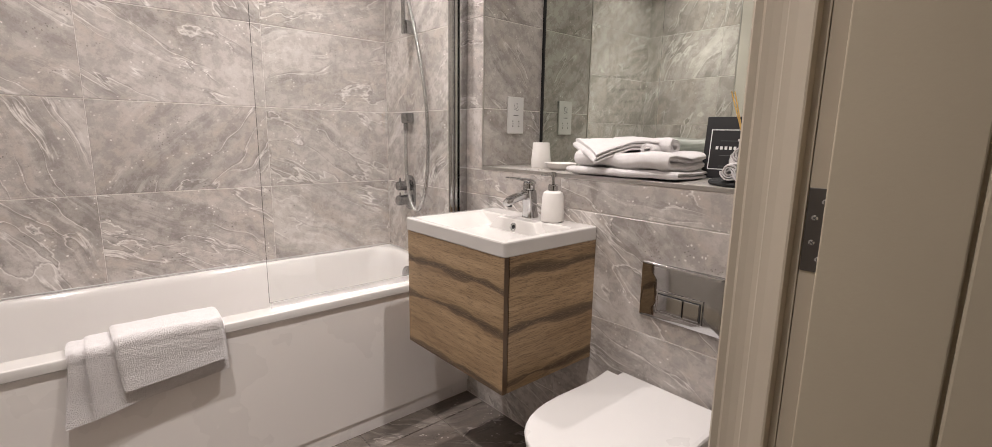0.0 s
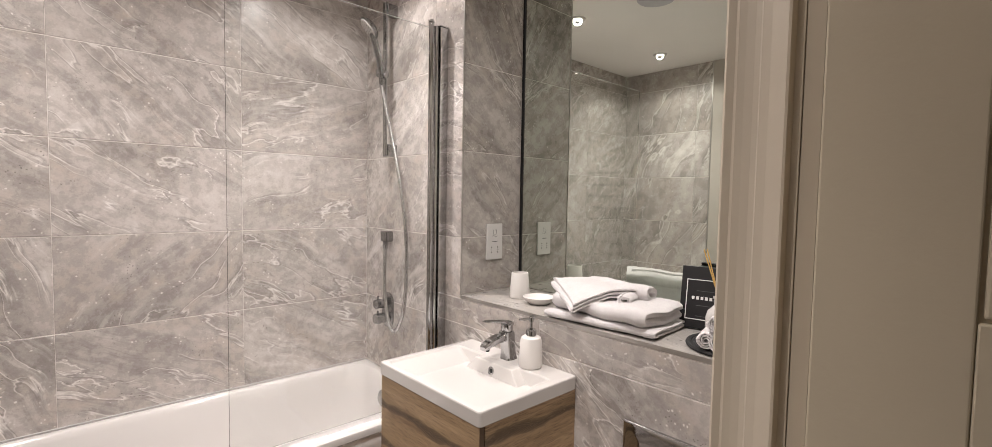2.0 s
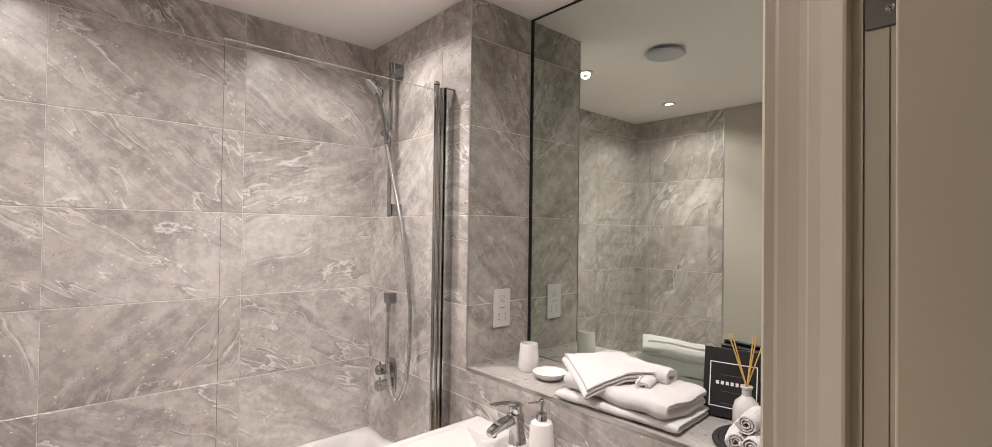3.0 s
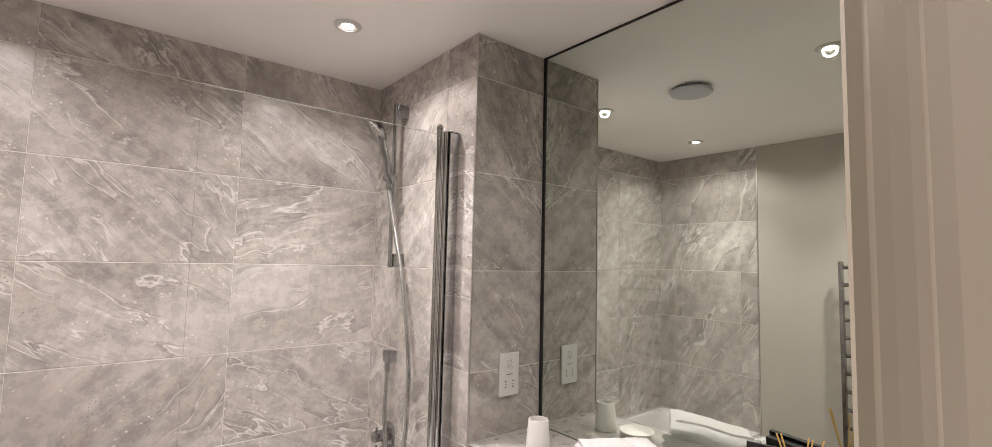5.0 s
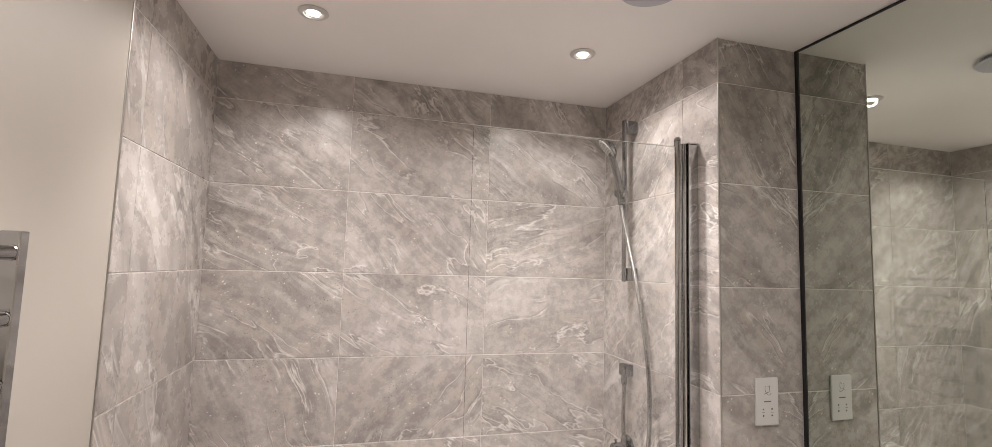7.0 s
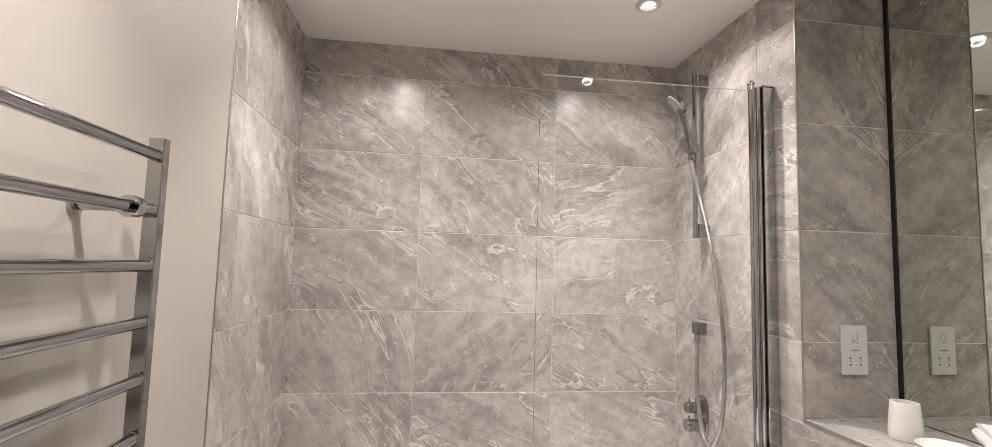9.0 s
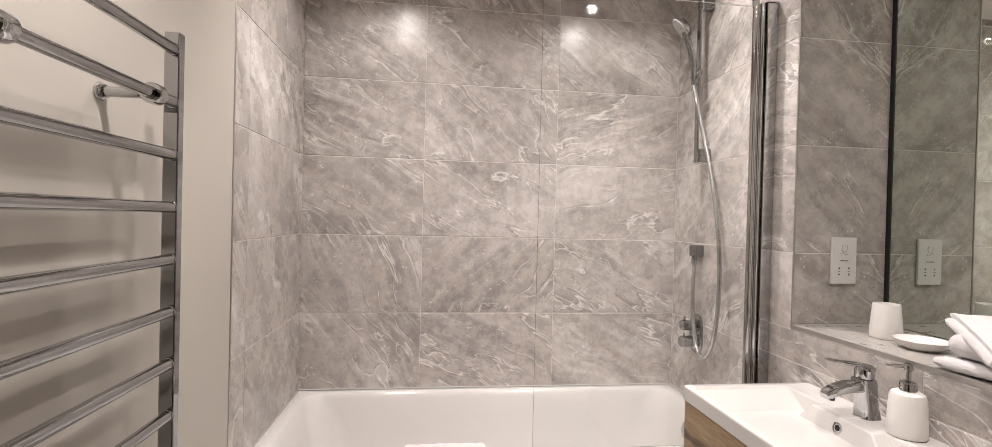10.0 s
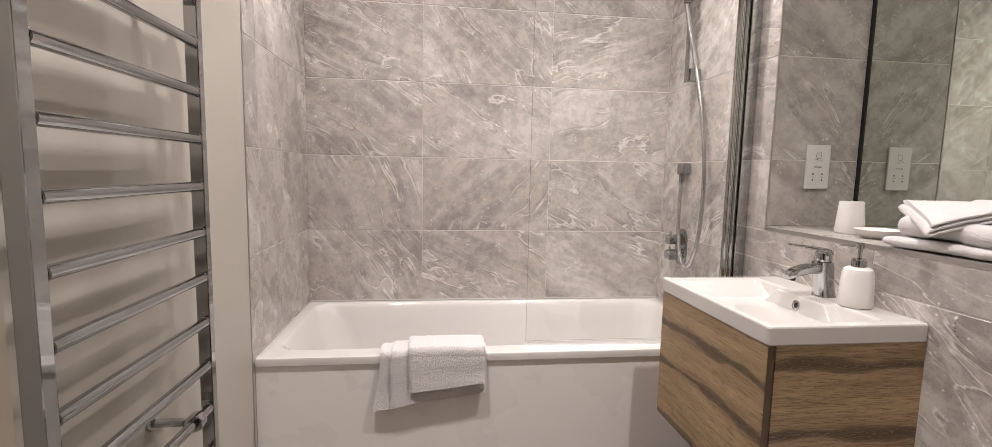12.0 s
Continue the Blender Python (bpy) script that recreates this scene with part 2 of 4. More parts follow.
def oak_material(name, centres):
    """Oak-effect laminate whose grain lies level; centres: the heights of its dark streaks above the unit's base."""
    m, nt, bs = material(name)
    base = nt.nodes.new("ShaderNodeTexCoord").outputs["Object"]
    xyz = nt.nodes.new("ShaderNodeSeparateXYZ")
    link(nt, base, xyz.inputs[0])
    run = maths(nt, "ADD", xyz.outputs[0], xyz.outputs[1])
    wave = noise_tex(nt, mapped(nt, (3.2, 3.2, 2.0), base), 1.0, 2, 0.4)
    ripple = noise_tex(nt, mapped(nt, (14, 14, 40), base), 1.0, 5, 0.6)
    z = maths(nt, "ADD", xyz.outputs[2], maths(nt, "MULTIPLY", maths(nt, "SUBTRACT", wave, 0.5), 0.05))
    z = maths(nt, "ADD", z, maths(nt, "MULTIPLY", maths(nt, "SUBTRACT", ripple, 0.5), 0.009))
    off = None
    for cz in centres:
        d = maths(nt, "ABSOLUTE", maths(nt, "SUBTRACT", z, cz))
        off = d if off is None else maths(nt, "MINIMUM", off, d)
    long_grain = noise_tex(nt, mapped(nt, (2.4, 2.4, 46), base), 1.4, 8, 0.66)
    tone = noise_tex(nt, mapped(nt, (2.2, 2.2, 9), base), 1.5, 5, 0.6)
    pores = noise_tex(nt, mapped(nt, (16, 16, 330), base), 1.6, 4, 0.65)
    saw = noise_tex(nt, mapped(nt, (150, 150, 24), base), 1.0, 3, 0.6)
    c = ramp(nt, long_grain, [(0.32, (0.15, 0.095, 0.05)), (0.45, (0.31, 0.205, 0.11)), (0.56, (0.42, 0.288, 0.162)), (0.70, (0.53, 0.38, 0.235))])
    c = mixed(nt, 0.5, c, ramp(nt, tone, [(0.34, (0.24, 0.155, 0.082)), (0.66, (0.48, 0.335, 0.195))]))
    width = ramp(nt, noise_tex(nt, mapped(nt, (5, 5, 5), base), 1.0, 3, 0.5), [(0.36, grey(0.003)), (0.62, grey(0.021))])
    inside = maths(nt, "DIVIDE", off, width)
    shade = ramp(nt, inside, [(0.0, grey(0.92)), (0.55, grey(0.80)), (0.9, grey(0.5)), (1.0, grey(0))])
    shade = maths(nt, "MAXIMUM", shade, ramp(nt, off, [(0.0, grey(0.2)), (0.03, grey(0.0))]))
    c = mixed(nt, shade, c, (0.062, 0.038, 0.022))
    turns = maths(nt, "ADD", maths(nt, "MULTIPLY", off, 170.0), maths(nt, "MULTIPLY", run, 26.0))
    rings = maths(nt, "FRACT", maths(nt, "ADD", turns, maths(nt, "MULTIPLY", ripple, 6.0)))
    line = maths(nt, "MULTIPLY", ramp(nt, rings, [(0.0, grey(0)), (0.08, grey(1)), (0.30, grey(0))]), ramp(nt, inside, [(0.0, grey(0.9)), (0.8, grey(0.75)), (1.0, grey(0))]))
    c = mixed(nt, line, c, (0.30, 0.215, 0.135))
    c = mixed(nt, ramp(nt, pores, [(0.50, grey(0)), (0.62, grey(0.7))]), c, (0.10, 0.062, 0.036))
    c = mixed(nt, ramp(nt, saw, [(0.58, grey(0)), (0.72, grey(0.22))]), c, (0.13, 0.08, 0.045))
    link(nt, c, bs.inputs["Base Color"])
    bs.inputs["Roughness"].default_value = 0.5
    bump(nt, bs, mixed(nt, 0.5, long_grain, pores), 0.4, 0.0012)
    return m


OAK = oak_material("oak_effect_front", (0.305, 0.185, 0.01))
OAK_SIDE = oak_material("oak_effect_side", (0.35, 0.19, 0.03))
OAK_EDGE = plain("oak_edge", (0.10, 0.058, 0.03), 0.5, vary=0.25, grain=120, relief=0.1)


def clear(name, colour, rough=0.0):
    m, nt, bs = material(name)
    bs.inputs["Base Color"].default_value = (*colour, 1)
    bs.inputs["Transmission Weight"].default_value = 1
    bs.inputs["Roughness"].default_value = rough
    bs.inputs["IOR"].default_value = 1.45
    return m


GLASS = clear("clear_glass", (0.985, 0.995, 0.99))
# opaque pale colour in place of the light that the glass edge reflects
EDGE = plain("bright_glass_edge", (0.72, 0.76, 0.73), 0.12, vary=0.02, relief=0.0, coat=1.0)
FROST = clear("frosted_glass", (0.9, 0.9, 0.9), 0.3)
MIRROR, _nt, _bs = material("silvered_mirror")
_bs.inputs["Base Color"].default_value = (0.75, 0.795, 0.735, 1)
_bs.inputs["Metallic"].default_value = 1
_bs.inputs["Roughness"].default_value = 0.0
GLOW, _nt, _bs = material("lamp_glow")
_bs.inputs["Emission Color"].default_value = (1, 0.9, 0.8, 1)
_bs.inputs["Emission Strength"].default_value = 22


# ---- mesh helpers ----
BASE = {}


def thing(name, at, label, category, group=""):
    ob = tagged(new(name), label, category, group)
    ob.location = at
    BASE[ob] = Vector(at)
    return ob


def flat_faces(me):
    """Keeps large flat faces flat beside their narrow rounded edges."""
    marks = me.attributes.get("sharp_edge") or me.attributes.new("sharp_edge", "BOOLEAN", "EDGE")
    sides = {}
    for p in me.polygons:
        for k in p.edge_keys:
            sides.setdefault(k, []).append(p)
    for e in me.edges:
        f = sides.get(e.key, [])
        if len(f) == 2:
            a, b = sorted((f[0].area, f[1].area))
            if b > 8 * a and f[0].normal.angle(f[1].normal, 0) > 0.2:
                marks.data[e.index].value = True


def part(name, bm, mat, parent=None, label="", smooth=True, angle=35):
    """One mesh object from a bmesh in world places, under a thing or a part."""
    me = bpy.data.meshes.new(name)
    base = BASE.get(parent, Vector((0, 0, 0)))
    bmesh.ops.translate(bm, verts=bm.verts, vec=-base)
    bmesh.ops.recalc_face_normals(bm, faces=bm.faces)
    bm.to_mesh(me)
    bm.free()
    me.materials.append(mat)
    if smooth:
        me.shade_smooth()
        me.set_sharp_from_angle(angle=radians(angle))
        flat_faces(me)
    ob = new(name, me)
    if parent:
        ob.parent = parent
    BASE[ob] = base
    if label:
        ob["label"] = label
    return ob


def single(name, at, bm, mat, label, category, group="", angle=35):
    """A thing that is one mesh, its origin at its base."""
    me_ob = part(name, bm, mat, None, "", True, angle)
    me_ob.data.transform(Matrix.Translation(-Vector(at)))
    me_ob.location = at
    BASE[me_ob] = Vector(at)
    return tagged(me_ob, label, category, group)


def box(x0, x1, y0, y1, z0, z1, bevel=0.0, bm=None, seg=2):
    out = bm or bmesh.new()
    tmp = bmesh.new()
    bmesh.ops.create_cube(tmp, size=1)
    for v in tmp.verts:
        v.co = Vector((x0 + (v.co.x + 0.5) * (x1 - x0), y0 + (v.co.y + 0.5) * (y1 - y0), z0 + (v.co.z + 0.5) * (z1 - z0)))
    if bevel:
        bmesh.ops.bevel(tmp, geom=tmp.edges[:], offset=bevel, segments=seg, affect="EDGES", profile=0.5)
    return joined(out, tmp)


def joined(out, tmp):
    me = bpy.data.meshes.new("tmp")
    tmp.to_mesh(me)
    tmp.free()
    out.from_mesh(me)
    bpy.data.meshes.remove(me)
    return out


def loops_mesh(loops, bm=None, cap_first=True, cap_last=True, closed=False):
    bm = bm or bmesh.new()
    rows = [[bm.verts.new(p) for p in lp] for lp in loops]
    n = len(rows[0])
    for a, b in zip(rows, rows[1:]):
        for i in range(n):
            bm.faces.new((a[i], a[(i + 1) % n], b[(i + 1) % n], b[i]))
    if closed:
        for i in range(n):
            bm.faces.new((rows[-1][i], rows[-1][(i + 1) % n], rows[0][(i + 1) % n], rows[0][i]))
        return bm
    if cap_first:
        bm.faces.new(rows[0])
    if cap_last:
        bm.faces.new(rows[-1][::-1])
    return bm


def lathe(profile, at, n=40, bm=None, turn=None, ring=False):
    """Round shape from (radius, height) rows, about z or turned."""
    m = Matrix.Translation(at) @ (turn or Matrix.Identity(4))
    lps = [[m @ Vector((max(r, 1e-4) * math.cos(2 * math.pi * i / n), max(r, 1e-4) * math.sin(2 * math.pi * i / n), h)) for i in range(n)] for r, h in profile]
    return loops_mesh(lps, bm, closed=ring)


def along(a, b):
    """A turn that takes z to the way from a to b."""
    return (Vector(b) - Vector(a)).to_track_quat("Z", "Y").to_matrix().to_4x4()


def rod(a, b, r, n=20, bm=None, bevel=0.002):
    length = (Vector(b) - Vector(a)).length
    e = min(bevel, r * 0.5)
    return lathe([(r - e, 0), (r, e), (r, length - e), (r - e, length)], a, n, bm, along(a, b))


def smooth_path(pts, steps=8):
    pts = [Vector(p) for p in pts]
    out = []
    for i in range(len(pts) - 1):
        p0, p1, p2, p3 = pts[max(i - 1, 0)], pts[i], pts[i + 1], pts[min(i + 2, len(pts) - 1)]
        for k in range(steps):
            t = k / steps
            out.append(0.5 * ((2 * p1) + (p2 - p0) * t + (2 * p0 - 5 * p1 + 4 * p2 - p3) * t * t + (3 * p1 - p0 - 3 * p2 + p3) * t ** 3))
    return out + [pts[-1]]


def tube(pts, radius, n=12, bm=None):
    lps, ref = [], Vector((0, 1, 0.3)).normalized()
    for i, p in enumerate(pts):
        d = (pts[min(i + 1, len(pts) - 1)] - pts[max(i - 1, 0)]).normalized()
        u = (ref - d * ref.dot(d)).normalized()
        ref = u
        w = d.cross(u)
        r = radius(i) if callable(radius) else radius
        lps.append([p + u * r * math.cos(2 * math.pi * k / n) + w * r * math.sin(2 * math.pi * k / n) for k in range(n)])
    return loops_mesh(lps, bm)


def rrect(cx, cy, hx, hy, r, z, n=8):
    """A rounded rectangle's loop at height z."""
    out = []
    for qx, qy, a0 in ((1, 1, 0), (-1, 1, 90), (-1, -1, 180), (1, -1, 270)):
        for k in range(n + 1):
            a = radians(a0 + 90 * k / n)
            out.append(Vector((cx + qx * (hx - r) + r * math.cos(a), cy + qy * (hy - r) + r * math.sin(a), z)))
    return out


def extrude(profile, z0, z1, bm=None):
    """A plan outline drawn up from z0 to z1."""
    return loops_mesh([[Vector((x, y, z0)) for x, y in profile], [Vector((x, y, z1)) for x, y in profile]], bm)


def structure(name, bm, mat, label="", smooth=False):
    ob = part(name, bm, mat, None, label, smooth)
    ob["kind"] = "structure"
    return ob


# ---- the room ----
floor = structure("floor", box(-1.83, 0.45, -2.0, 0.12, -0.12, -0.003), FLOOR_GROUT, "dark stone-look tiled bathroom floor")
hall_floor = structure("floor_hall", box(-2.6, 0.45, -3.6, -2.0, -0.12, -0.001), HALL_FLOOR, "unseen hall floor, added dark")
ceiling = structure("ceiling", box(-2.6, 0.45, -3.6, 0.12, CEIL, CEIL + 0.1), CEIL_PAINT, "smooth white painted ceiling")
wall_north = structure("wall_north", box(-1.83, 0.12, 0.0012, 0.12, -0.003, CEIL), GROUT, "bath wall of large grey marbled tiles")
wall_west = structure("wall_west", box(-1.83, -1.7012, -0.712, 0.0012, -0.003, CEIL), GROUT, "tiled end wall of the bath")
wall_west_painted = structure("wall_west_painted", box(-1.83, -1.699, -1.985, -0.712, -0.003, CEIL), WALL_PAINT, "beige painted wall behind the towel radiator")
wall_east = structure("wall_east", box(0.0012, 0.12, -0.7708, 0.0012, -0.003, CEIL), GROUT, "tiled shower wall")
structure("wall_east_niche", box(0.12, 0.45, -0.7708, -0.12, -0.003, CEIL), GROUT)
wall_low = structure("wall_east_low", box(0.0012, 0.45, -1.985, -0.7708, -0.003, 0.998), GROUT, "tiled boxing under the ledge")
structure("wall_east_back", box(0.335, 0.45, -1.985, -0.769, 0.998, CEIL), WALL_PAINT)
structure("wall_south_east", box(-0.505, 0.45, -2.075, -1.985, -0.003, CEIL), WALL_PAINT, "plain painted wall beside the doorway")
structure("wall_south_west", box(-1.83, -1.40, -2.075, -1.985, -0.003, CEIL), WALL_PAINT)
structure("wall_south_head", box(-1.40, -0.505, -2.075, -1.985, 2.06, CEIL), WALL_PAINT)
# unseen walls added to close the hall behind the camera
structure("wall_hall_east", box(0.0, 0.1, -3.6, -2.075, -0.003, CEIL), HALL_DARK)
structure("wall_hall_west", box(-2.3, -2.2, -3.6, -1.985, -0.003, CEIL), HALL_DARK)
structure("wall_hall_north", box(-2.2, -1.83, -2.075, -1.985, -0.003, CEIL), HALL_DARK)
structure("wall_hall_south", box(-2.2, 0.0, -3.6, -3.5, -0.003, CEIL), HALL_DARK)

# door lining with its moulded stop, and the rebate where the door hangs
LINING = [(-0.505, -1.981), (-0.538, -1.981), (-0.542, -1.985), (-0.5415, -1.995), (-0.546, -2.000), (-0.548, -2.010), (-0.552, -2.022),
          (-0.557, -2.030), (-0.561, -2.033), (-0.567, -2.045), (-0.580, -2.066), (-0.580, -2.069), (-0.5685, -2.071), (-0.5685, -2.0795),
          (-0.565, -2.0800), (-0.565, -2.0806), (-0.5685, -2.0811), (-0.5685, -2.099), (-0.566, -2.0993), (-0.566, -2.1000), (-0.5685, -2.1003), (-0.5685, -2.1085), (-0.505, -2.1085)]
structure("door_lining", extrude(LINING, 0, 2.06), TRIM_PAINT, "cream satin-painted door lining with a moulded stop")
structure("door_lining_west", extrude([(-1.905 - x, y) for x, y in LINING], 0, 2.06), TRIM_PAINT)
structure("door_head", box(-1.32, -0.585, -2.099, -1.981, 2.045, 2.0595, 0.002), TRIM_PAINT)
structure("trim_niche_end", box(-0.004, 0.0, -1.985, -1.968, 0.0, 0.99, 0.001), BRUSHED)


# ---- things at the doorway ----
def door():
    d = thing("panelled_door", (-0.596, -2.111, 0.006), "open cream-painted panelled door", "door")
    x0, x1, y0, y1 = -0.618, -0.574, -2.870, -2.111
    bm = bmesh.new()
    stiles = [y1, y1 - 0.119, y1 - 0.1225, y0 + 0.1225, y0 + 0.119, y0]
    for a, b in ((0, 1), (2, 3), (4, 5)):
        if (a, b) != (2, 3):
            box(x0, x1, stiles[b], stiles[a], 0.006, 2.03, 0.002, bm)
    rails = [(0.006, 0.22), (1.172, 1.30), (1.91, 2.03)]
    for z0, z1 in rails:
        box(x0, x1, stiles[4] + 0.0005, stiles[1] - 0.0005, z0, z1, 0.002, bm)
    part("door_frame", bm, DOOR_PAINT, d)
    for z0, z1 in ((0.2235, 1.1685), (1.3035, 1.9065)):
        part("door_panel", box(x0 + 0.001, x1 - 0.001, stiles[3], stiles[2], z0, z1, 0.003), DOOR_PAINT, d)
    part("core", box(x0 + 0.006, x1 - 0.006, stiles[4], stiles[1], 0.2, 1.93), DOOR_PAINT, d)
    part("door_handle", tube(smooth_path([(-0.617, -2.80, 1.0), (-0.65, -2.80, 1.0), (-0.665, -2.785, 1.0), (-0.665, -2.70, 1.0)]), 0.009), STEEL, d)
    return d


door()


def hinge(z):
    h = thing("door_hinge", (-0.57, -2.094, z), "dark steel butt hinge on the cream door lining", "hinge", "hinges of the door")
    part("leaf", box(-0.5705, -0.568, -2.1055, -2.0815, z, z + 0.102, 0.0008), STEEL, h)
    part("knuckle", rod((-0.567, -2.1055, z), (-0.567, -2.1055, z + 0.102), 0.0022, 14), STEEL, h)
    for k, (dz, dy) in enumerate(((0.016, 0.001), (0.036, 0.010), (0.066, 0.010), (0.086, 0.001))):
        s = part("screw", lathe([(0.0035, 0), (0.0035, 0.0006), (0.0025, 0.001)], (-0.5705, -2.099 + dy - 0.002, z + dz), 16, None, along((0, 0, 0), (-1, 0, 0))), CHROME, h)
        bm = bmesh.new()
        for a in (45, 135):
            t = bmesh.new()
            box(-0.0001, 0.0004, -0.002, 0.002, -0.0004, 0.0004, 0, t)
            bmesh.ops.transform(t, matrix=Matrix.Translation((-0.5718, -2.101 + dy, z + dz)) @ Matrix.Rotation(radians(a), 4, "X"), verts=t.verts)
            joined(bm, t)
        part("cross_slot", bm, RUBBER, s)


for hz in (0.22, 0.974, 1.712):
    hinge(hz)


# ---- bath ----
def bath():
    b = thing("bathtub", (-0.85, -0.35, 0.0), "white enamelled bath with a flat rim, empty and clean", "bathtub")
    cx, cy = -0.85, -0.352
    L = []
    L.append(rrect(cx, cy, 0.838, 0.334, 0.01, 0.529))
    L.append(rrect(cx, cy, 0.848, 0.346, 0.012, 0.529))
    L.append(rrect(cx, cy, 0.849, 0.3495, 0.012, 0.533))
    L.append(rrect(cx, cy, 0.849, 0.3495, 0.012, 0.553))
    L.append(rrect(cx, cy, 0.847, 0.3475, 0.012, 0.5575))
    L.append(rrect(cx, cy, 0.842, 0.3425, 0.015, 0.5595))
    for dx, dy, r, z in ((0.805, 0.298, 0.075, 0.5595), (0.801, 0.294, 0.075, 0.5575), (0.795, 0.289, 0.08, 0.550), (0.786, 0.282, 0.09, 0.535),
                         (0.765, 0.268, 0.12, 0.46), (0.738, 0.250, 0.13, 0.36), (0.705, 0.228, 0.14, 0.25), (0.665, 0.198, 0.13, 0.19), (0.60, 0.15, 0.11, 0.165), (0.5, 0.07, 0.05, 0.155)):
        shift = -0.0 if z > 0.5 else 0.02 * (0.5 - z) / 0.35
        L.append(rrect(cx + shift, cy + 0.018, dx, dy, r, z, 8))
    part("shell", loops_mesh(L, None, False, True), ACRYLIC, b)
    ov = part("overflow", lathe([(0.0, 0), (0.034, 0), (0.036, 0.004), (0.034, 0.014), (0.026, 0.019), (0, 0.02)], (-0.0915, -0.34, 0.485), 32, None, along((0, 0, 0), (-1, 0, 0.12))), CHROME, b)
    part("waste", lathe([(0, 0), (0.034, 0), (0.034, 0.003), (0.03, 0.006), (0, 0.008)], (-0.36, -0.34, 0.155), 28), CHROME, b)
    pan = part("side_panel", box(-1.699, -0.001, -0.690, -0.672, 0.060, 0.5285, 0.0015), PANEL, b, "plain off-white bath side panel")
    part("plinth", box(-1.699, -0.001, -0.679, -0.664, 0.001, 0.0585, 0.001), PLINTH, b)
    part("plinth_strip", box(-1.699, -0.001, -0.6835, -0.6795, 0.001, 0.058, 0.0005), PANEL, b)


bath()
single("sealant_bead", (-0.85, -0.003, 0.5595), box(-1.697, -0.003, -0.005, -0.0005, 0.5597, 0.565, 0.002), PLASTIC, "thin white sealant bead along the bath", "sealant")


def norm3(v, along_y):
    return Vector((v.x, 0, v.y)) if along_y else Vector((0, v.x, v.y))


def ribbon(path, half, along_y, width0, width1, seg, amp, seed, taper=None):
    """Cloth of thickness 2*half that follows a path of (u, z) and is as wide as width0..width1 on the other axis."""
    n = len(path)
    bm = bmesh.new()
    grid = []
    pts = [Vector((p[0], p[1])) for p in path]
    norm = []
    for i in range(n):
        d = (pts[min(i + 1, n - 1)] - pts[max(i - 1, 0)])
        d = d.normalized() if d.length else Vector((1, 0))
        norm.append(Vector((-d.y, d.x)))
    lps = []
    for j in range(seg + 1):
        w = width0 + (width1 - width0) * j / seg
        edge = min(j, seg - j)
        h = half * (0.35, 0.72, 0.92, 1.0)[min(edge, 3)]
        lp = []
        ring = [(i, 1) for i in range(n)] + [(i, -1) for i in range(n - 1, -1, -1)]
        for i, s in ring:
            p = pts[i] + norm[i] * h * s
            q = Vector((w, p.x, p.y)) if not along_y else Vector((p.x, w, p.y))
            q2 = Vector((w * 9 + seed, pts[i].x * 9, pts[i].y * 9))
            q += noise.noise_vector(q2) * amp
            q += noise.noise_vector(q2 * 4.3) * amp * 0.22
            q += noise.noise_vector(q2 * 12 + Vector((s, 0, 0))) * amp * 0.16
            q += norm3(norm[i], along_y) * noise.noise(q2 * 34 + Vector((s * 5, 0, 0))) * 0.0016
            if taper:
                q = taper(q, i / (n - 1), j / seg)
            lp.append(q)
        lps.append(lp)
    return loops_mesh(lps, bm)


def serpentine(u0, u1, z0, layers, gap, steps=40):
    """A cloth folded back and forth in layers, bottom first."""
    out = []
    for k in range(layers):
        z = z0 + k * gap
        a, b = (u0, u1) if k % 2 == 0 else (u1, u0)
        for i in range(steps + 1):
            out.append((a + (b - a) * i / steps, z))
        if k < layers - 1:
            s = 1 if b > a else -1
            for t in (30, 60, 90, 120, 150):
                out.append((b + s * gap * 0.5 * math.sin(radians(t)), z + gap * 0.5 - gap * 0.5 * math.cos(radians(t))))
    return out


def over_rim(drop, lift, inner):
    """The line of cloth that lies over the bath's rim, from inside to the hanging front."""
    y_out, top = -0.7035 - lift, 0.563 + lift
    pts = [(-0.60 + 0.01, top - inner), (-0.612, top - 0.03), (-0.625, top - 0.004), (-0.645, top), (-0.67, top), (y_out + 0.014, top - 0.001), (y_out + 0.004, top - 0.006), (y_out, top - 0.018)]
    n = 12
    pts += [(y_out - 0.0012 * math.sin(i * 0.7), top - 0.018 - (drop - 0.018) * (i + 1) / n) for i in range(n)]
    return [(p.x, p.y) for p in smooth_path([(a, b, 0) for a, b in pts], 4)]


def bath_towel():
    t = thing("bath_towel", (-1.12, -0.70, 0.56), "white terry towel folded over the bath rim", "towel")

    def skew(k, cut):
        def f(q, a, b):
            if a > 0.45:
                q.z -= (a - 0.45) * k * (1 - b)
                q.y -= (a - 0.45) * 0.02
                q.x -= (a - 0.45) * cut * (1 - b)
            return q
        return f
    part("under_layer", ribbon(over_rim(0.135, 0.0065, 0.05), 0.0065, False, -1.300, -0.942, 80, 0.007, 3.1, skew(0.10, 0.03)), TOWEL, t)
    part("middle_layer", ribbon(over_rim(0.128, 0.017, 0.045), 0.0065, False, -1.262, -0.950, 80, 0.004, 5.7, skew(0.11, 0.0)), TOWEL, t)
    part("top_layer", ribbon(over_rim(0.116, 0.030, 0.06), 0.0085, False, -1.207, -0.950, 70, 0.0022, 8.2, skew(0.05, -0.02)), TOWEL, t)


bath_towel()


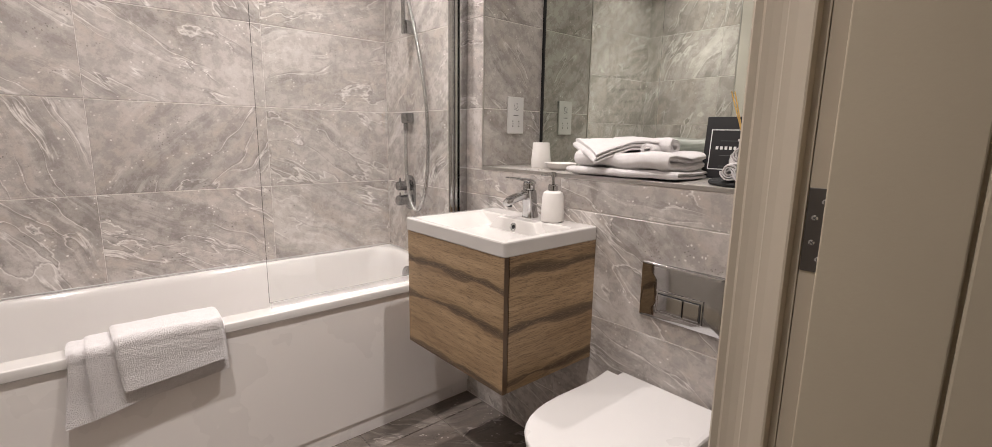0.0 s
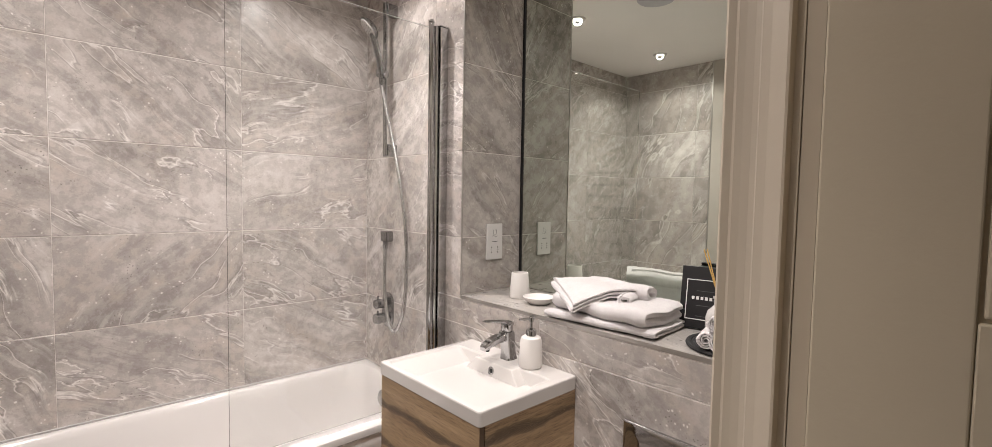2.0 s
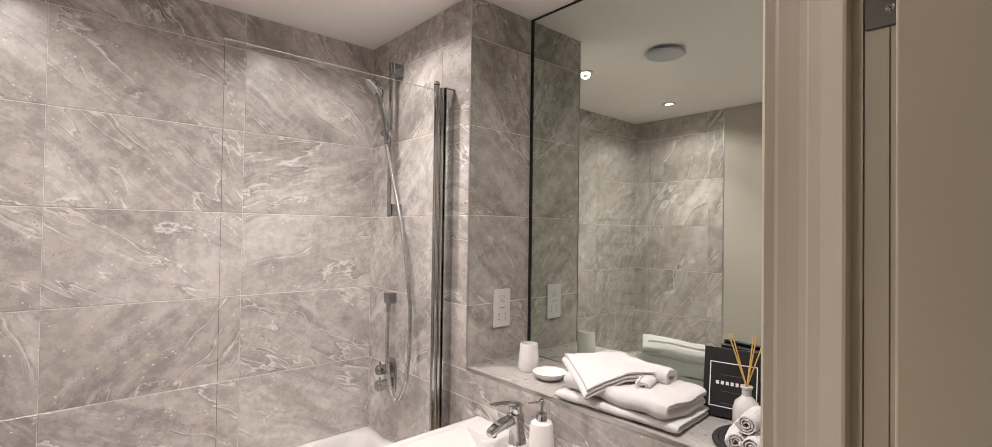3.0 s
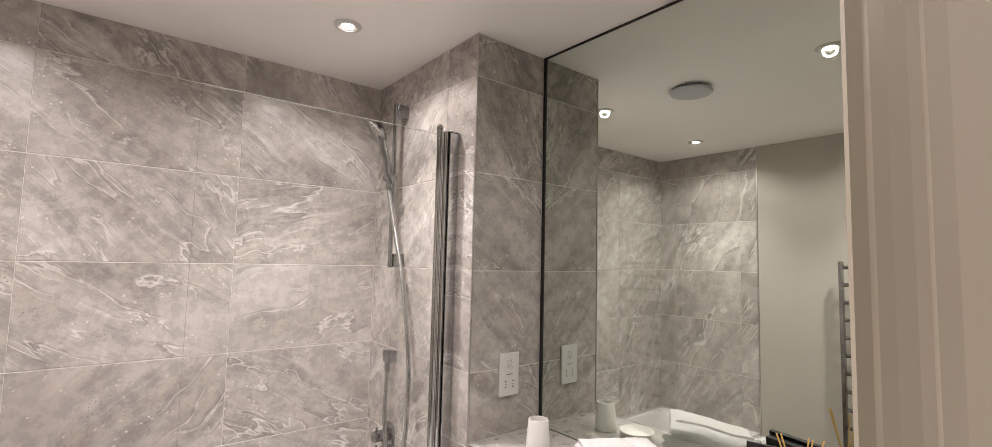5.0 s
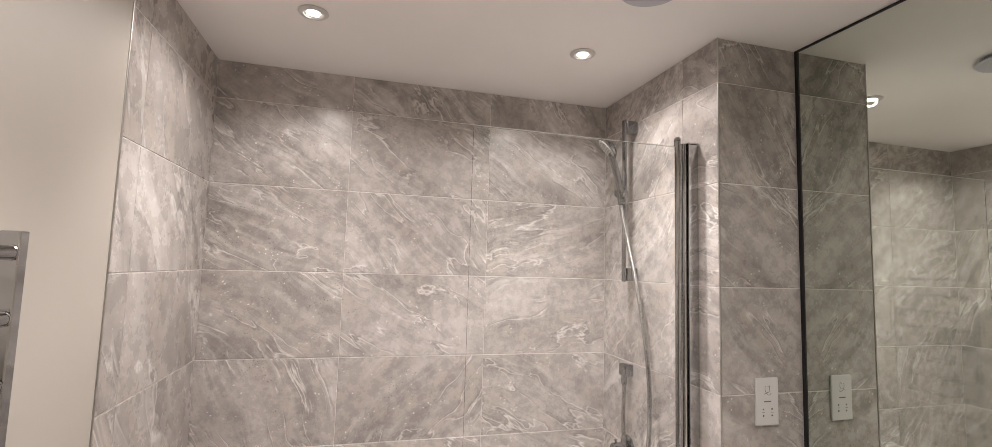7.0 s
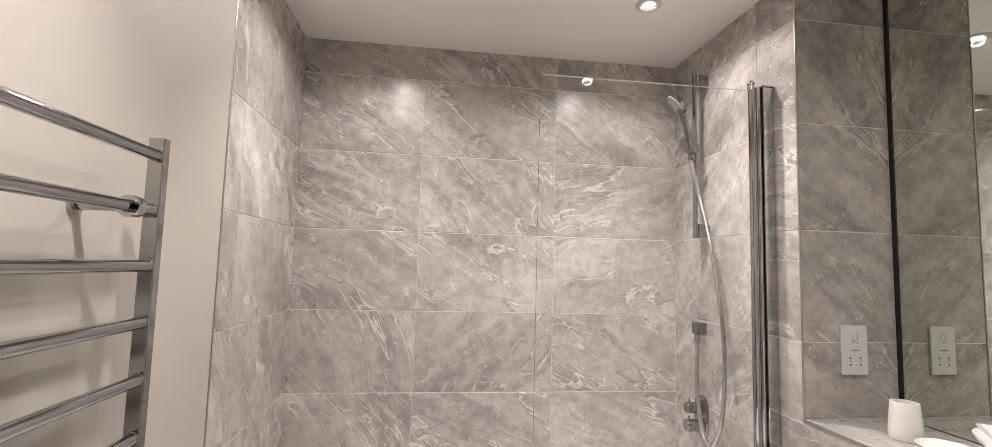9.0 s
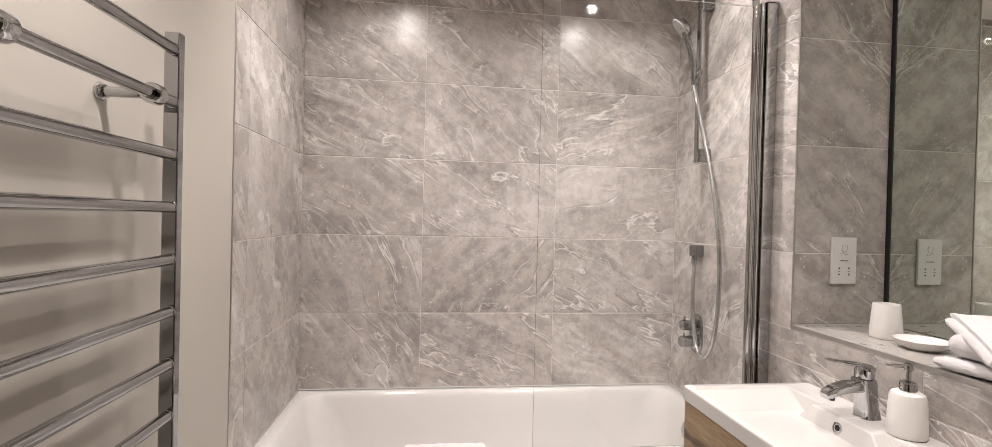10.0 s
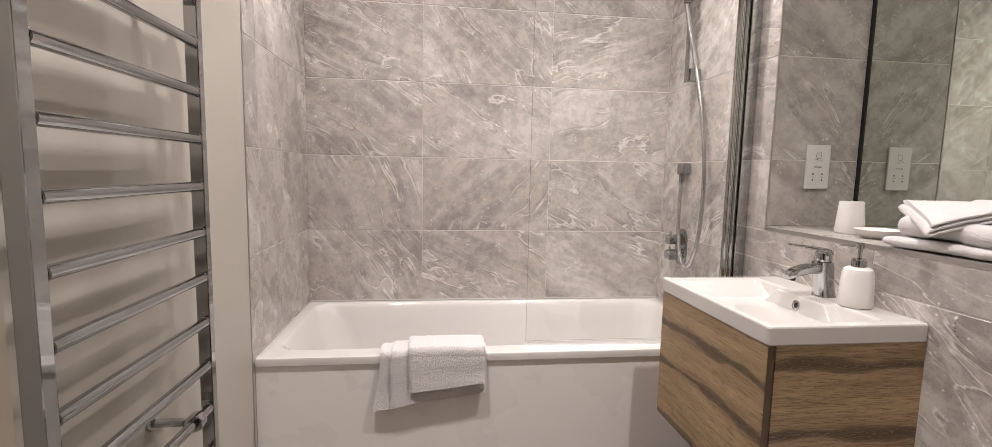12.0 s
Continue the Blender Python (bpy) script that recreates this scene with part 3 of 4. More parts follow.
# ---- shower ----
def screen():
    s = thing("shower_screen", (-0.40, -0.66, 0.56), "clear glass bath screen in a chrome hinge profile", "shower screen")
    g = part("glass_panel", box(-0.80, -0.082, -0.6635, -0.6575, 0.585, 2.0525), GLASS, s, "clear frameless glass panel")
    g.visible_shadow = False
    part("top_edge", box(-0.80, -0.082, -0.6635, -0.6575, 2.0528, 2.055, 0.0006), EDGE, s, "top edge of the glass, its bright reflection painted pale").visible_shadow = False
    part("bottom_seal", box(-0.795, -0.085, -0.6645, -0.6565, 0.563, 0.5848, 0.001), FROST, s).visible_shadow = False
    part("hinge_post", rod((-0.074, -0.6605, 0.563), (-0.074, -0.6605, 2.075), 0.0115, 24), CHROME, s)
    part("inner_post", rod((-0.050, -0.6605, 0.565), (-0.050, -0.6605, 2.068), 0.0085, 20), CHROME, s)
    part("post_cap", lathe([(0, 0), (0.0125, 0), (0.0125, 0.006), (0.009, 0.012), (0, 0.013)], (-0.074, -0.6605, 2.0752), 24), CHROME, s)
    part("wall_channel", box(-0.040, -0.001, -0.6745, -0.6465, 0.561, 2.066, 0.002), CHROME, s)
    part("channel_cap", box(-0.043, -0.001, -0.6765, -0.6445, 2.0663, 2.071, 0.001), CHROME, s)


screen()


def shower_set():
    r = thing("riser_rail", (0, -0.275, 1.58), "chrome shower riser rail with square wall mounts", "shower rail")
    part("rail", box(-0.062, -0.052, -0.288, -0.262, 1.575, 2.265, 0.003), SHOWER_CHROME, r)
    for z in (1.578, 2.205):
        part("mount", box(-0.0515, -0.001, -0.291, -0.259, z, z + 0.055, 0.004), SHOWER_CHROME, r)
    part("slider", rod((-0.095, -0.275, 1.945), (-0.048, -0.275, 1.945), 0.018, 24), SHOWER_CHROME, r)
    part("slider_knob", rod((-0.075, -0.275, 1.93), (-0.075, -0.318, 1.93), 0.012, 20), SHOWER_CHROME, r)
    h = thing("hand_shower", (-0.09, -0.28, 1.90), "chrome hand shower with a round white spray face", "shower head")
    part("handle", tube(smooth_path([(-0.080, -0.290, 1.895), (-0.084, -0.288, 1.95), (-0.092, -0.280, 2.01), (-0.104, -0.270, 2.07), (-0.114, -0.262, 2.115)]), 0.0140, 18), SHOWER_CHROME, h)
    face = along((0, 0, 0), (-0.62, 0.22, -0.55))
    part("head", lathe([(0, -0.026), (0.022, -0.025), (0.040, -0.016), (0.052, -0.004), (0.054, 0.003), (0.050, 0.006)], (-0.124, -0.252, 2.138), 40, None, face), SHOWER_CHROME, h)
    f = part("spray_face", lathe([(0.0, 0.0063), (0.0495, 0.0063), (0.047, 0.009), (0, 0.0095)], (-0.124, -0.252, 2.138), 40, None, face), PLASTIC, h)
    bm = bmesh.new()
    m = Matrix.Translation((-0.124, -0.252, 2.138)) @ face
    for ring, count in ((0.012, 6), (0.024, 12), (0.036, 18)):
        for k in range(count):
            a = 2 * math.pi * k / count
            p = m @ Vector((ring * math.cos(a), ring * math.sin(a), 0.0092))
            lathe([(0.0016, 0), (0.0012, 0.002)], p, 6, bm, face)
    tagged(part("nozzles", bm, STEEL, f), kind="stuff")
    path = smooth_path([(-0.082, -0.285, 1.90), (-0.076, -0.300, 1.83), (-0.066, -0.335, 1.70), (-0.058, -0.375, 1.56), (-0.052, -0.415, 1.40), (-0.050, -0.448, 1.22),
                        (-0.050, -0.452, 1.05), (-0.050, -0.435, 0.91), (-0.052, -0.395, 0.815), (-0.052, -0.350, 0.785), (-0.050, -0.305, 0.815), (-0.046, -0.268, 0.91), (-0.040, -0.248, 1.02), (-0.032, -0.238, 1.12), (-0.030, -0.236, 1.18)], 26)
    single("shower_hose", (-0.05, -0.35, 0.78), tube(path, lambda i: 0.0088 if i % 2 else 0.0076, 12), HOSE, "long silver ribbed shower hose hanging in a loop", "shower hose", angle=60)
    o = thing("hose_outlet", (0, -0.236, 1.18), "square chrome hose outlet on the tiled wall", "shower outlet")
    part("block", box(-0.042, -0.001, -0.262, -0.210, 1.183, 1.232, 0.006), SHOWER_CHROME, o)
    part("nut", rod((-0.030, -0.236, 1.148), (-0.030, -0.236, 1.183), 0.0115, 20), SHOWER_CHROME, o)
    v = thing("shower_valve", (0, -0.215, 0.80), "chrome shower valve with two round controls on an oval plate", "shower valve")
    lp = []
    for dx, e in ((-0.001, 0), (-0.008, 0), (-0.012, 0.004)):
        ring = rrect(0, 0, 0.047 - e, 0.084 - e, 0.0465 - e, 0, 10)
        lp.append([Vector((dx, -0.222 + p.x, 0.853 + p.y)) for p in ring])
    part("plate", loops_mesh(lp), SHOWER_CHROME, v)
    for z, r0 in ((0.888, 0.022), (0.818, 0.025)):
        k = part("control", lathe([(r0 + 0.004, 0), (r0 + 0.004, 0.010), (r0, 0.014), (r0, 0.058), (r0 - 0.003, 0.062), (0, 0.062)], (-0.0125, -0.222, z), 32, None, along((0, 0, 0), (-1, 0, 0))), SHOWER_CHROME, v)
        part("lever", rod((-0.058, -0.222, z + 0.004), (-0.060, -0.222, z + 0.038), 0.0045, 14), SHOWER_CHROME, k)


shower_set()


# ---- vanity unit, basin, tap ----
def vanity():
    v = thing("vanity_unit", (-0.2, -1.10, 0.41), "wall-hung oak-effect vanity unit with dark streaked grain", "cabinet")
    z0, z1 = 0.412, 0.8105
    part("body", box(-0.374, -0.001, -1.328, -0.872, z0 + 0.002, z1, 0.001), OAK_EDGE, v)
    part("side", box(-0.3745, -0.001, -1.3465, -1.3285, z0, z1, 0.001), OAK_SIDE, v)
    part("side", box(-0.3745, -0.001, -0.8715, -0.8535, z0, z1, 0.001), OAK_SIDE, v)
    part("end_strip", box(-0.3940, -0.3780, -1.3474, -1.3467, z0 + 0.001, z1 - 0.001, 0.0), OAK_EDGE, v, "dark edge strip of the drawer")
    part("drawer_front", box(-0.3945, -0.3775, -1.3465, -0.8535, z0, z1, 0.0012), OAK, v)
    b = thing("wash_basin", (-0.2, -1.10, 0.811), "white ceramic basin slab with a shallow rectangular bowl", "sink")
    cx, cy, hx, hy, zt = -0.2005, -1.10, 0.199, 0.2515, 0.855
    L = [rrect(cx, cy, hx - 0.012, hy - 0.012, 0.006, 0.8112), rrect(cx, cy, hx - 0.002, hy - 0.002, 0.010, 0.8116), rrect(cx, cy, hx, hy, 0.010, 0.8145),
         rrect(cx, cy, hx, hy, 0.010, zt - 0.005), rrect(cx, cy, hx - 0.0015, hy - 0.0015, 0.010, zt - 0.0015), rrect(cx, cy, hx - 0.005, hy - 0.005, 0.010, zt)]
    bx, by = cx - 0.035, cy
    for dx, dy, r, z, ox in ((0.147, 0.226, 0.020, zt, 0), (0.1455, 0.2245, 0.020, zt - 0.0015, 0), (0.143, 0.220, 0.016, zt - 0.006, 0.0), (0.124, 0.108, 0.012, zt - 0.072, 0.010), (0.114, 0.096, 0.012, zt - 0.086, 0.014), (0.05, 0.05, 0.02, zt - 0.094, 0.02)):
        L.append(rrect(bx + ox, by, dx, dy, r, z))
    bm = loops_mesh(L, None, True, True)
    shelf = bmesh.new()
    box(-0.126, -0.080, cy - 0.088, cy + 0.088, zt - 0.060, zt - 0.0008, 0, shelf)
    for q in shelf.verts:
        if q.co.z < zt - 0.03:
            q.co.x -= 0.014 if q.co.x < -0.1 else 0
            q.co.y += 0.05 if q.co.y > cy else -0.05
    bmesh.ops.bevel(shelf, geom=shelf.edges[:], offset=0.004, segments=3, affect="EDGES", profile=0.5)
    joined(bm, shelf)
    part("bowl", bm, CERAMIC, b, angle=28)
    o = part("overflow_ring", lathe([(0.0105, 0), (0.0135, 0.001), (0.0135, 0.003), (0.0105, 0.0042), (0.0095, 0.002)], (-0.1310, -1.10, 0.829), 28, None, along((0, 0, 0), (-1, 0, 0.24)), True), CHROME, b)
    part("overflow_hole", lathe([(0, 0), (0.0094, 0), (0, 0.0006)], (-0.1318, -1.10, 0.8292), 20, None, along((0, 0, 0), (-1, 0, 0.24))), BLACK, o)
    part("waste", lathe([(0, 0), (0.03, 0), (0.031, 0.003), (0.026, 0.007), (0.012, 0.009), (0, 0.009)], (-0.216, -1.10, 0.7595), 32), CHROME, b)


vanity()


def tap():
    t = thing("basin_mixer_tap", (-0.055, -1.10, 0.856), "chrome single-lever basin mixer tap", "tap")
    lps = []
    for z, c, hx, hy in ((0.8552, 0.0, 0.025, 0.025), (0.860, 0.0, 0.024, 0.0235), (0.885, -0.003, 0.022, 0.021), (0.915, -0.006, 0.0225, 0.0205), (0.940, -0.010, 0.024, 0.021), (0.950, -0.011, 0.023, 0.0205), (0.952, -0.011, 0.019, 0.017)):
        lps.append(rrect(-0.052 + c, -1.10, hx, hy, min(hx, hy) * 0.6, z, 5))
    part("body", loops_mesh(lps), CHROME, t)
    sp = []
    for x, z, hw, hh in ((-0.060, 0.930, 0.018, 0.017), (-0.085, 0.933, 0.0185, 0.0135), (-0.115, 0.930, 0.0185, 0.0115), (-0.145, 0.922, 0.018, 0.0100), (-0.163, 0.914, 0.0165, 0.0085), (-0.170, 0.909, 0.013, 0.006)):
        sp.append([Vector((x - 0.25 * p.y, -1.10 + p.x, z + p.y)) for p in rrect(0, 0, hw, hh, hh * 0.6, 0, 5)])
    part("spout", loops_mesh(sp), CHROME, t)
    part("aerator", rod((-0.152, -1.10, 0.912), (-0.155, -1.10, 0.899), 0.0105, 20), RUBBER, t)
    lv = part("lever", lathe([(0.0205, 0.0), (0.0215, 0.006), (0.021, 0.022), (0.017, 0.027), (0, 0.028)], (-0.062, -1.10, 0.9525), 30), CHROME, t)
    hd = []
    for x, z, hw, hh in ((-0.048, 0.976, 0.018, 0.007), (-0.070, 0.984, 0.0175, 0.0065), (-0.100, 0.989, 0.0145, 0.005), (-0.130, 0.993, 0.0125, 0.004), (-0.158, 0.997, 0.011, 0.003), (-0.165, 0.998, 0.008, 0.0015)):
        hd.append([Vector((x, -1.10 + p.x, z + p.y)) for p in rrect(0, 0, hw, hh, hh * 0.7, 0, 4)])
    part("handle", loops_mesh(hd), CHROME, lv)


tap()


def soap():
    s = thing("soap_dispenser", (-0.055, -1.205, 0.856), "matt white soap dispenser with a chrome pump", "soap dispenser")
    c = (-0.055, -1.205, 0.8555)
    part("bottle", lathe([(0.030, 0), (0.0355, 0.001), (0.0375, 0.006), (0.0370, 0.04), (0.0345, 0.085), (0.031, 0.096), (0.024, 0.1005), (0.013, 0.1015)], c, 48), MATT, s)
    part("collar", lathe([(0.0155, 0.1017), (0.0165, 0.103), (0.0165, 0.119), (0.0145, 0.121), (0.0145, 0.123), (0, 0.1235)], c, 32), CHROME, s)
    p = part("pump", lathe([(0.005, 0.1237), (0.005, 0.146), (0.0085, 0.148), (0.009, 0.160), (0.007, 0.163), (0, 0.1635)], c, 24), CHROME, s)
    part("nozzle", rod((-0.060, -1.203, 1.012), (-0.093, -1.185, 1.009), 0.0038, 14), CHROME, p)


soap()


# ---- toilet and flush plate ----
def toilet():
    t = thing("toilet", (-0.25, -1.64, 0.09), "white wall-hung toilet with its soft lid closed", "toilet")

    def dee(x_back, x_front, half, z, n=18):
        cx = x_front + half * 1.25
        pts = []
        for k in range(n + 1):
            a = radians(90 + 180 * k / n)
            c, s = math.cos(a), math.sin(a)
            pts.append(Vector((cx + abs(c) ** 0.82 * (-1) * half * 1.25, -1.64 + (abs(s) ** 0.82) * (1 if s > 0 else -1) * half, z)))
        side = ((0.17, 0.985), (0.12, 0.972), (0.075, 0.975), (0.035, 0.995), (0.006, 1.02), (0.0, 1.015))
        pts += [Vector((x_back - d, -1.64 - half * w, z)) for d, w in side]
        pts += [Vector((x_back - d, -1.64 + half * w, z)) for d, w in reversed(side)]
        return pts
    part("bowl", loops_mesh([dee(-0.002, -0.30, 0.105, 0.09), dee(-0.002, -0.36, 0.125, 0.12), dee(-0.002, -0.44, 0.15, 0.22), dee(-0.002, -0.495, 0.172, 0.33), dee(-0.002, -0.505, 0.176, 0.385), dee(-0.002, -0.50, 0.172, 0.3885)]), CERAMIC, t)
    part("seat", loops_mesh([dee(-0.06, -0.505, 0.176, 0.3895), dee(-0.06, -0.51, 0.18, 0.392), dee(-0.06, -0.51, 0.18, 0.400), dee(-0.06, -0.507, 0.177, 0.403)]), PLASTIC, t)
    part("lid", loops_mesh([dee(-0.055, -0.508, 0.178, 0.4045), dee(-0.055, -0.513, 0.183, 0.407), dee(-0.055, -0.514, 0.184, 0.418), dee(-0.055, -0.511, 0.181, 0.4225), dee(-0.058, -0.50, 0.172, 0.4245)]), PLASTIC, t)
    part("hinge_cover", box(-0.053, -0.012, -1.795, -1.485, 0.3895, 0.416, 0.004), PLASTIC, t)


toilet()


def flush_plate():
    f = thing("flush_plate", (0, -1.645, 0.617), "rectangular chrome dual-flush plate on the tiled wall", "flush plate")
    lps = [[Vector((-x, -1.6455 + p.x, 0.699 + p.y)) for p in rrect(0, 0, hx, hz, 0.004, 0, 6)] for x, hx, hz in
           ((0.001, 0.122, 0.0815), (0.0085, 0.1225, 0.082), (0.0110, 0.1205, 0.080), (0.0122, 0.1165, 0.076), (0.0125, 0.112, 0.0715), (0.0127, 0.05, 0.02))]
    part("plate", loops_mesh(lps), CHROME, f, angle=50)
    s = part("surround", box(-0.0165, -0.0132, -1.716, -1.578, 0.638, 0.706, 0.0015), CHROME, f)
    part("recess", box(-0.0172, -0.0167, -1.7105, -1.5835, 0.6455, 0.6985, 0), RUBBER, s)
    part("button", box(-0.0225, -0.0174, -1.6605, -1.5855, 0.6475, 0.6965, 0.0018), CHROME, f)
    part("button", box(-0.0225, -0.0174, -1.7085, -1.6635, 0.6475, 0.6965, 0.0018), CHROME, f)


flush_plate()


# ---- mirror and ledge ----
m = thing("wall_mirror", (0.33, -1.39, 1.012), "large frameless wall mirror above the ledge", "mirror")
part("mirror_glass", box(0.325, 0.331, -1.983, -0.7865, 1.013, 2.402), MIRROR, m)
part("backing", box(0.3312, 0.3345, -1.983, -0.7705, 1.013, CEIL - 0.001), BLACK, m)
# black strips stand for the shade in the gaps beside and above the glass
part("edge_seal", box(0.322, 0.331, -0.7860, -0.7725, 1.013, CEIL - 0.001), BLACK, m)
part("top_seal", box(0.322, 0.331, -1.983, -0.787, 2.4025, CEIL - 0.001), BLACK, m)


def socket():
    s = thing("shaver_socket", (0.17, -0.775, 1.14), "white plastic shaver socket plate with two small outlets", "socket")
    x0, x1, z0, z1, y = 0.126, 0.214, 1.141, 1.290, -0.7805
    part("plate", box(x0, x1, y, -0.7722, z0, z1, 0.003), PLASTIC, s)
    cx = (x0 + x1) / 2
    bm = bmesh.new()
    box(cx - 0.014, cx + 0.014, y - 0.0004, y - 0.0001, 1.2145, 1.2175, 0, bm)
    part("marking", bm, GREY_INK, s)
    bm = tube(smooth_path([(cx - 0.008, y, 1.265), (cx - 0.009, y, 1.252), (cx - 0.004, y, 1.245), (cx + 0.004, y, 1.245), (cx + 0.009, y, 1.252), (cx + 0.008, y, 1.265), (cx + 0.001, y, 1.262)], 5), 0.0007, 6)
    tube(smooth_path([(cx - 0.014, y, 1.238), (cx - 0.006, y, 1.242), (cx + 0.002, y, 1.237), (cx + 0.009, y, 1.236), (cx + 0.014, y, 1.241)], 5), 0.0007, 6, bm)
    part("symbol", bm, GREY_INK, s)
    for dx in (-0.017, 0.017):
        for dz in (1.172, 1.192):
            part("outlet_hole", lathe([(0, 0), (0.0031, 0), (0, 0.0004)], (cx + dx, y - 0.0001, dz), 12, None, along((0, 0, 0), (0, -1, 0))), BLACK, s)
        bm = bmesh.new()
        box(cx + dx - 0.0045, cx + dx + 0.0045, y - 0.0004, y - 0.0001, 1.1812, 1.1828, 0, bm)
        part("outlet_slot", bm, GREY_INK, s)


socket()
single("tumbler", (0.155, -0.945, 1.0105), lathe([(0.030, 0), (0.037, 0.001), (0.0385, 0.006), (0.038, 0.03), (0.0325, 0.094), (0.0315, 0.098), (0.029, 0.0985), (0.0285, 0.095), (0.033, 0.03), (0.030, 0.01), (0, 0.008)], (0.155, -0.945, 1.0105), 48), MATT, "matt white ceramic tumbler beside the mirror", "cup")
single("soap_dish", (0.135, -1.065, 1.0105), lathe([(0.032, 0), (0.036, 0.001), (0.050, 0.012), (0.058, 0.022), (0.0595, 0.0255), (0.0575, 0.0265), (0.053, 0.022), (0.045, 0.012), (0.034, 0.008), (0, 0.0075)], (0.135, -1.065, 1.0105), 48), MATT, "matt white round soap dish, empty, on the ledge", "soap dish")


def folded_towel(name, at, size, layers, half, turn, mat, label, seed, amp=0.006):
    """A towel folded in layers; at: centre of its underside."""
    bm = ribbon(serpentine(-size[1] / 2, size[1] / 2, half, layers, half * 1.9), half, False, -size[0] / 2, size[0] / 2, 50, amp, seed)
    t = Matrix.Translation(at) @ Matrix.Rotation(radians(turn), 4, "Z")
    low = min(v.co.z for v in bm.verts)
    bmesh.ops.transform(bm, matrix=t @ Matrix.Translation((0, 0, -low)), verts=bm.verts)
    return single(name, at, bm, mat, label, "towel", "towels on the ledge", 60)


folded_towel("hand_towel", (0.118, -1.395, 1.0105), (0.38, 0.20), 2, 0.0060, 94, TOWEL, "white terry towel folded flat at the foot of the pile", 1.5, 0.004)
folded_towel("hand_towel", (0.128, -1.395, 1.0325), (0.36, 0.18), 2, 0.0130, 87, TOWEL, "thick white terry towel folded in two on the pile", 7.4, 0.010)


def top_towel():
    """Small towel laid askew in thin layers that droop to the front, thickly folded behind and rolled up at one end."""
    at = (0.110, -1.320, 1.080)
    bm = ribbon(serpentine(-0.10, 0.10, 0.0055, 3, 0.0105), 0.0056, False, -0.10, 0.12, 44, 0.006, 12.4)
    bmesh.ops.transform(bm, matrix=Matrix.Translation((at[0], at[1], 0)) @ Matrix.Rotation(radians(58), 4, "Z"), verts=bm.verts)
    for q in bm.verts:
        q.co.z -= max(0.0, 0.075 - q.co.x) * 0.42
    low = min(v.co.z for v in bm.verts if v.co.x > 0.03)
    bmesh.ops.translate(bm, vec=(0, 0, at[2] - low - 0.004), verts=bm.verts)
    for x, y, turn, r0, r1, half, w0, w1 in ((0.120, -1.450, 20, 0.006, 0.016, 0.0050, -0.06, 0.06), (0.195, -1.385, 84, 0.010, 0.025, 0.0070, -0.11, 0.13)):
        roll = []
        for i in range(61):
            a = 2.1 * 2 * math.pi * i / 60 + 0.6
            rad = r0 + (r1 - r0) * i / 60
            roll.append((rad * math.cos(a) * 1.25, rad * math.sin(a) * 0.9))
        rb = ribbon(roll, half, False, w0, w1, 26, 0.006, 4.4 + x * 9)
        low = min(v.co.z for v in rb.verts)
        bmesh.ops.transform(rb, matrix=Matrix.Translation((x, y, at[2] - 0.003)) @ Matrix.Rotation(radians(turn), 4, "Z") @ Matrix.Translation((0, 0, -low)), verts=rb.verts)
        joined(bm, rb)
    single("face_towel", at, bm, TOWEL, "small white towel laid askew on the pile, one end rolled", "towel", "towels on the ledge", 60)


top_towel()


def black_box():
    b = thing("black_gift_box", (0.24, -1.66, 1.011), "glossy black card with a thin white frame and white print", "card box")
    rot = Matrix.Translation((0.240, -1.634, 1.0115)) @ Matrix.Rotation(radians(12), 4, "Z") @ Matrix.Rotation(radians(10), 4, "Y")

    def put(x0, x1, y0, y1, z0, z1, bev=0.0):
        bm = box(x0, x1, y0, y1, z0, z1, bev)
        bmesh.ops.transform(bm, matrix=rot, verts=bm.verts)
        return bm
    part("sheet", put(-0.003, 0.009, -0.076, 0.076, 0.004, 0.190, 0.001), CARD, b)
    part("stand", put(0.012, 0.03, -0.073, 0.073, 0.006, 0.182, 0.002), CARD, b)
    for y0, y1, z0, z1 in ((-0.060, 0.060, 0.1485, 0.151), (-0.060, 0.060, 0.030, 0.0325), (-0.060, -0.0575, 0.0326, 0.1484), (0.0575, 0.060, 0.0326, 0.1484)):
        part("print_frame", put(-0.0038, -0.0032, y0, y1, z0, z1), INK, b)
    for k in range(6):
        y = 0.043 - k * 0.0125
        part("print_bar", put(-0.0038, -0.0032, y - 0.0075, y, 0.0905, 0.1000), INK, b, "small white printed block")
    for z in (0.116, 0.072, 0.040):
        part("print_line", put(-0.0038, -0.0032, -0.030, 0.030, z, z + 0.0016), GREY_INK, b, "dim grey line of print")


black_box()


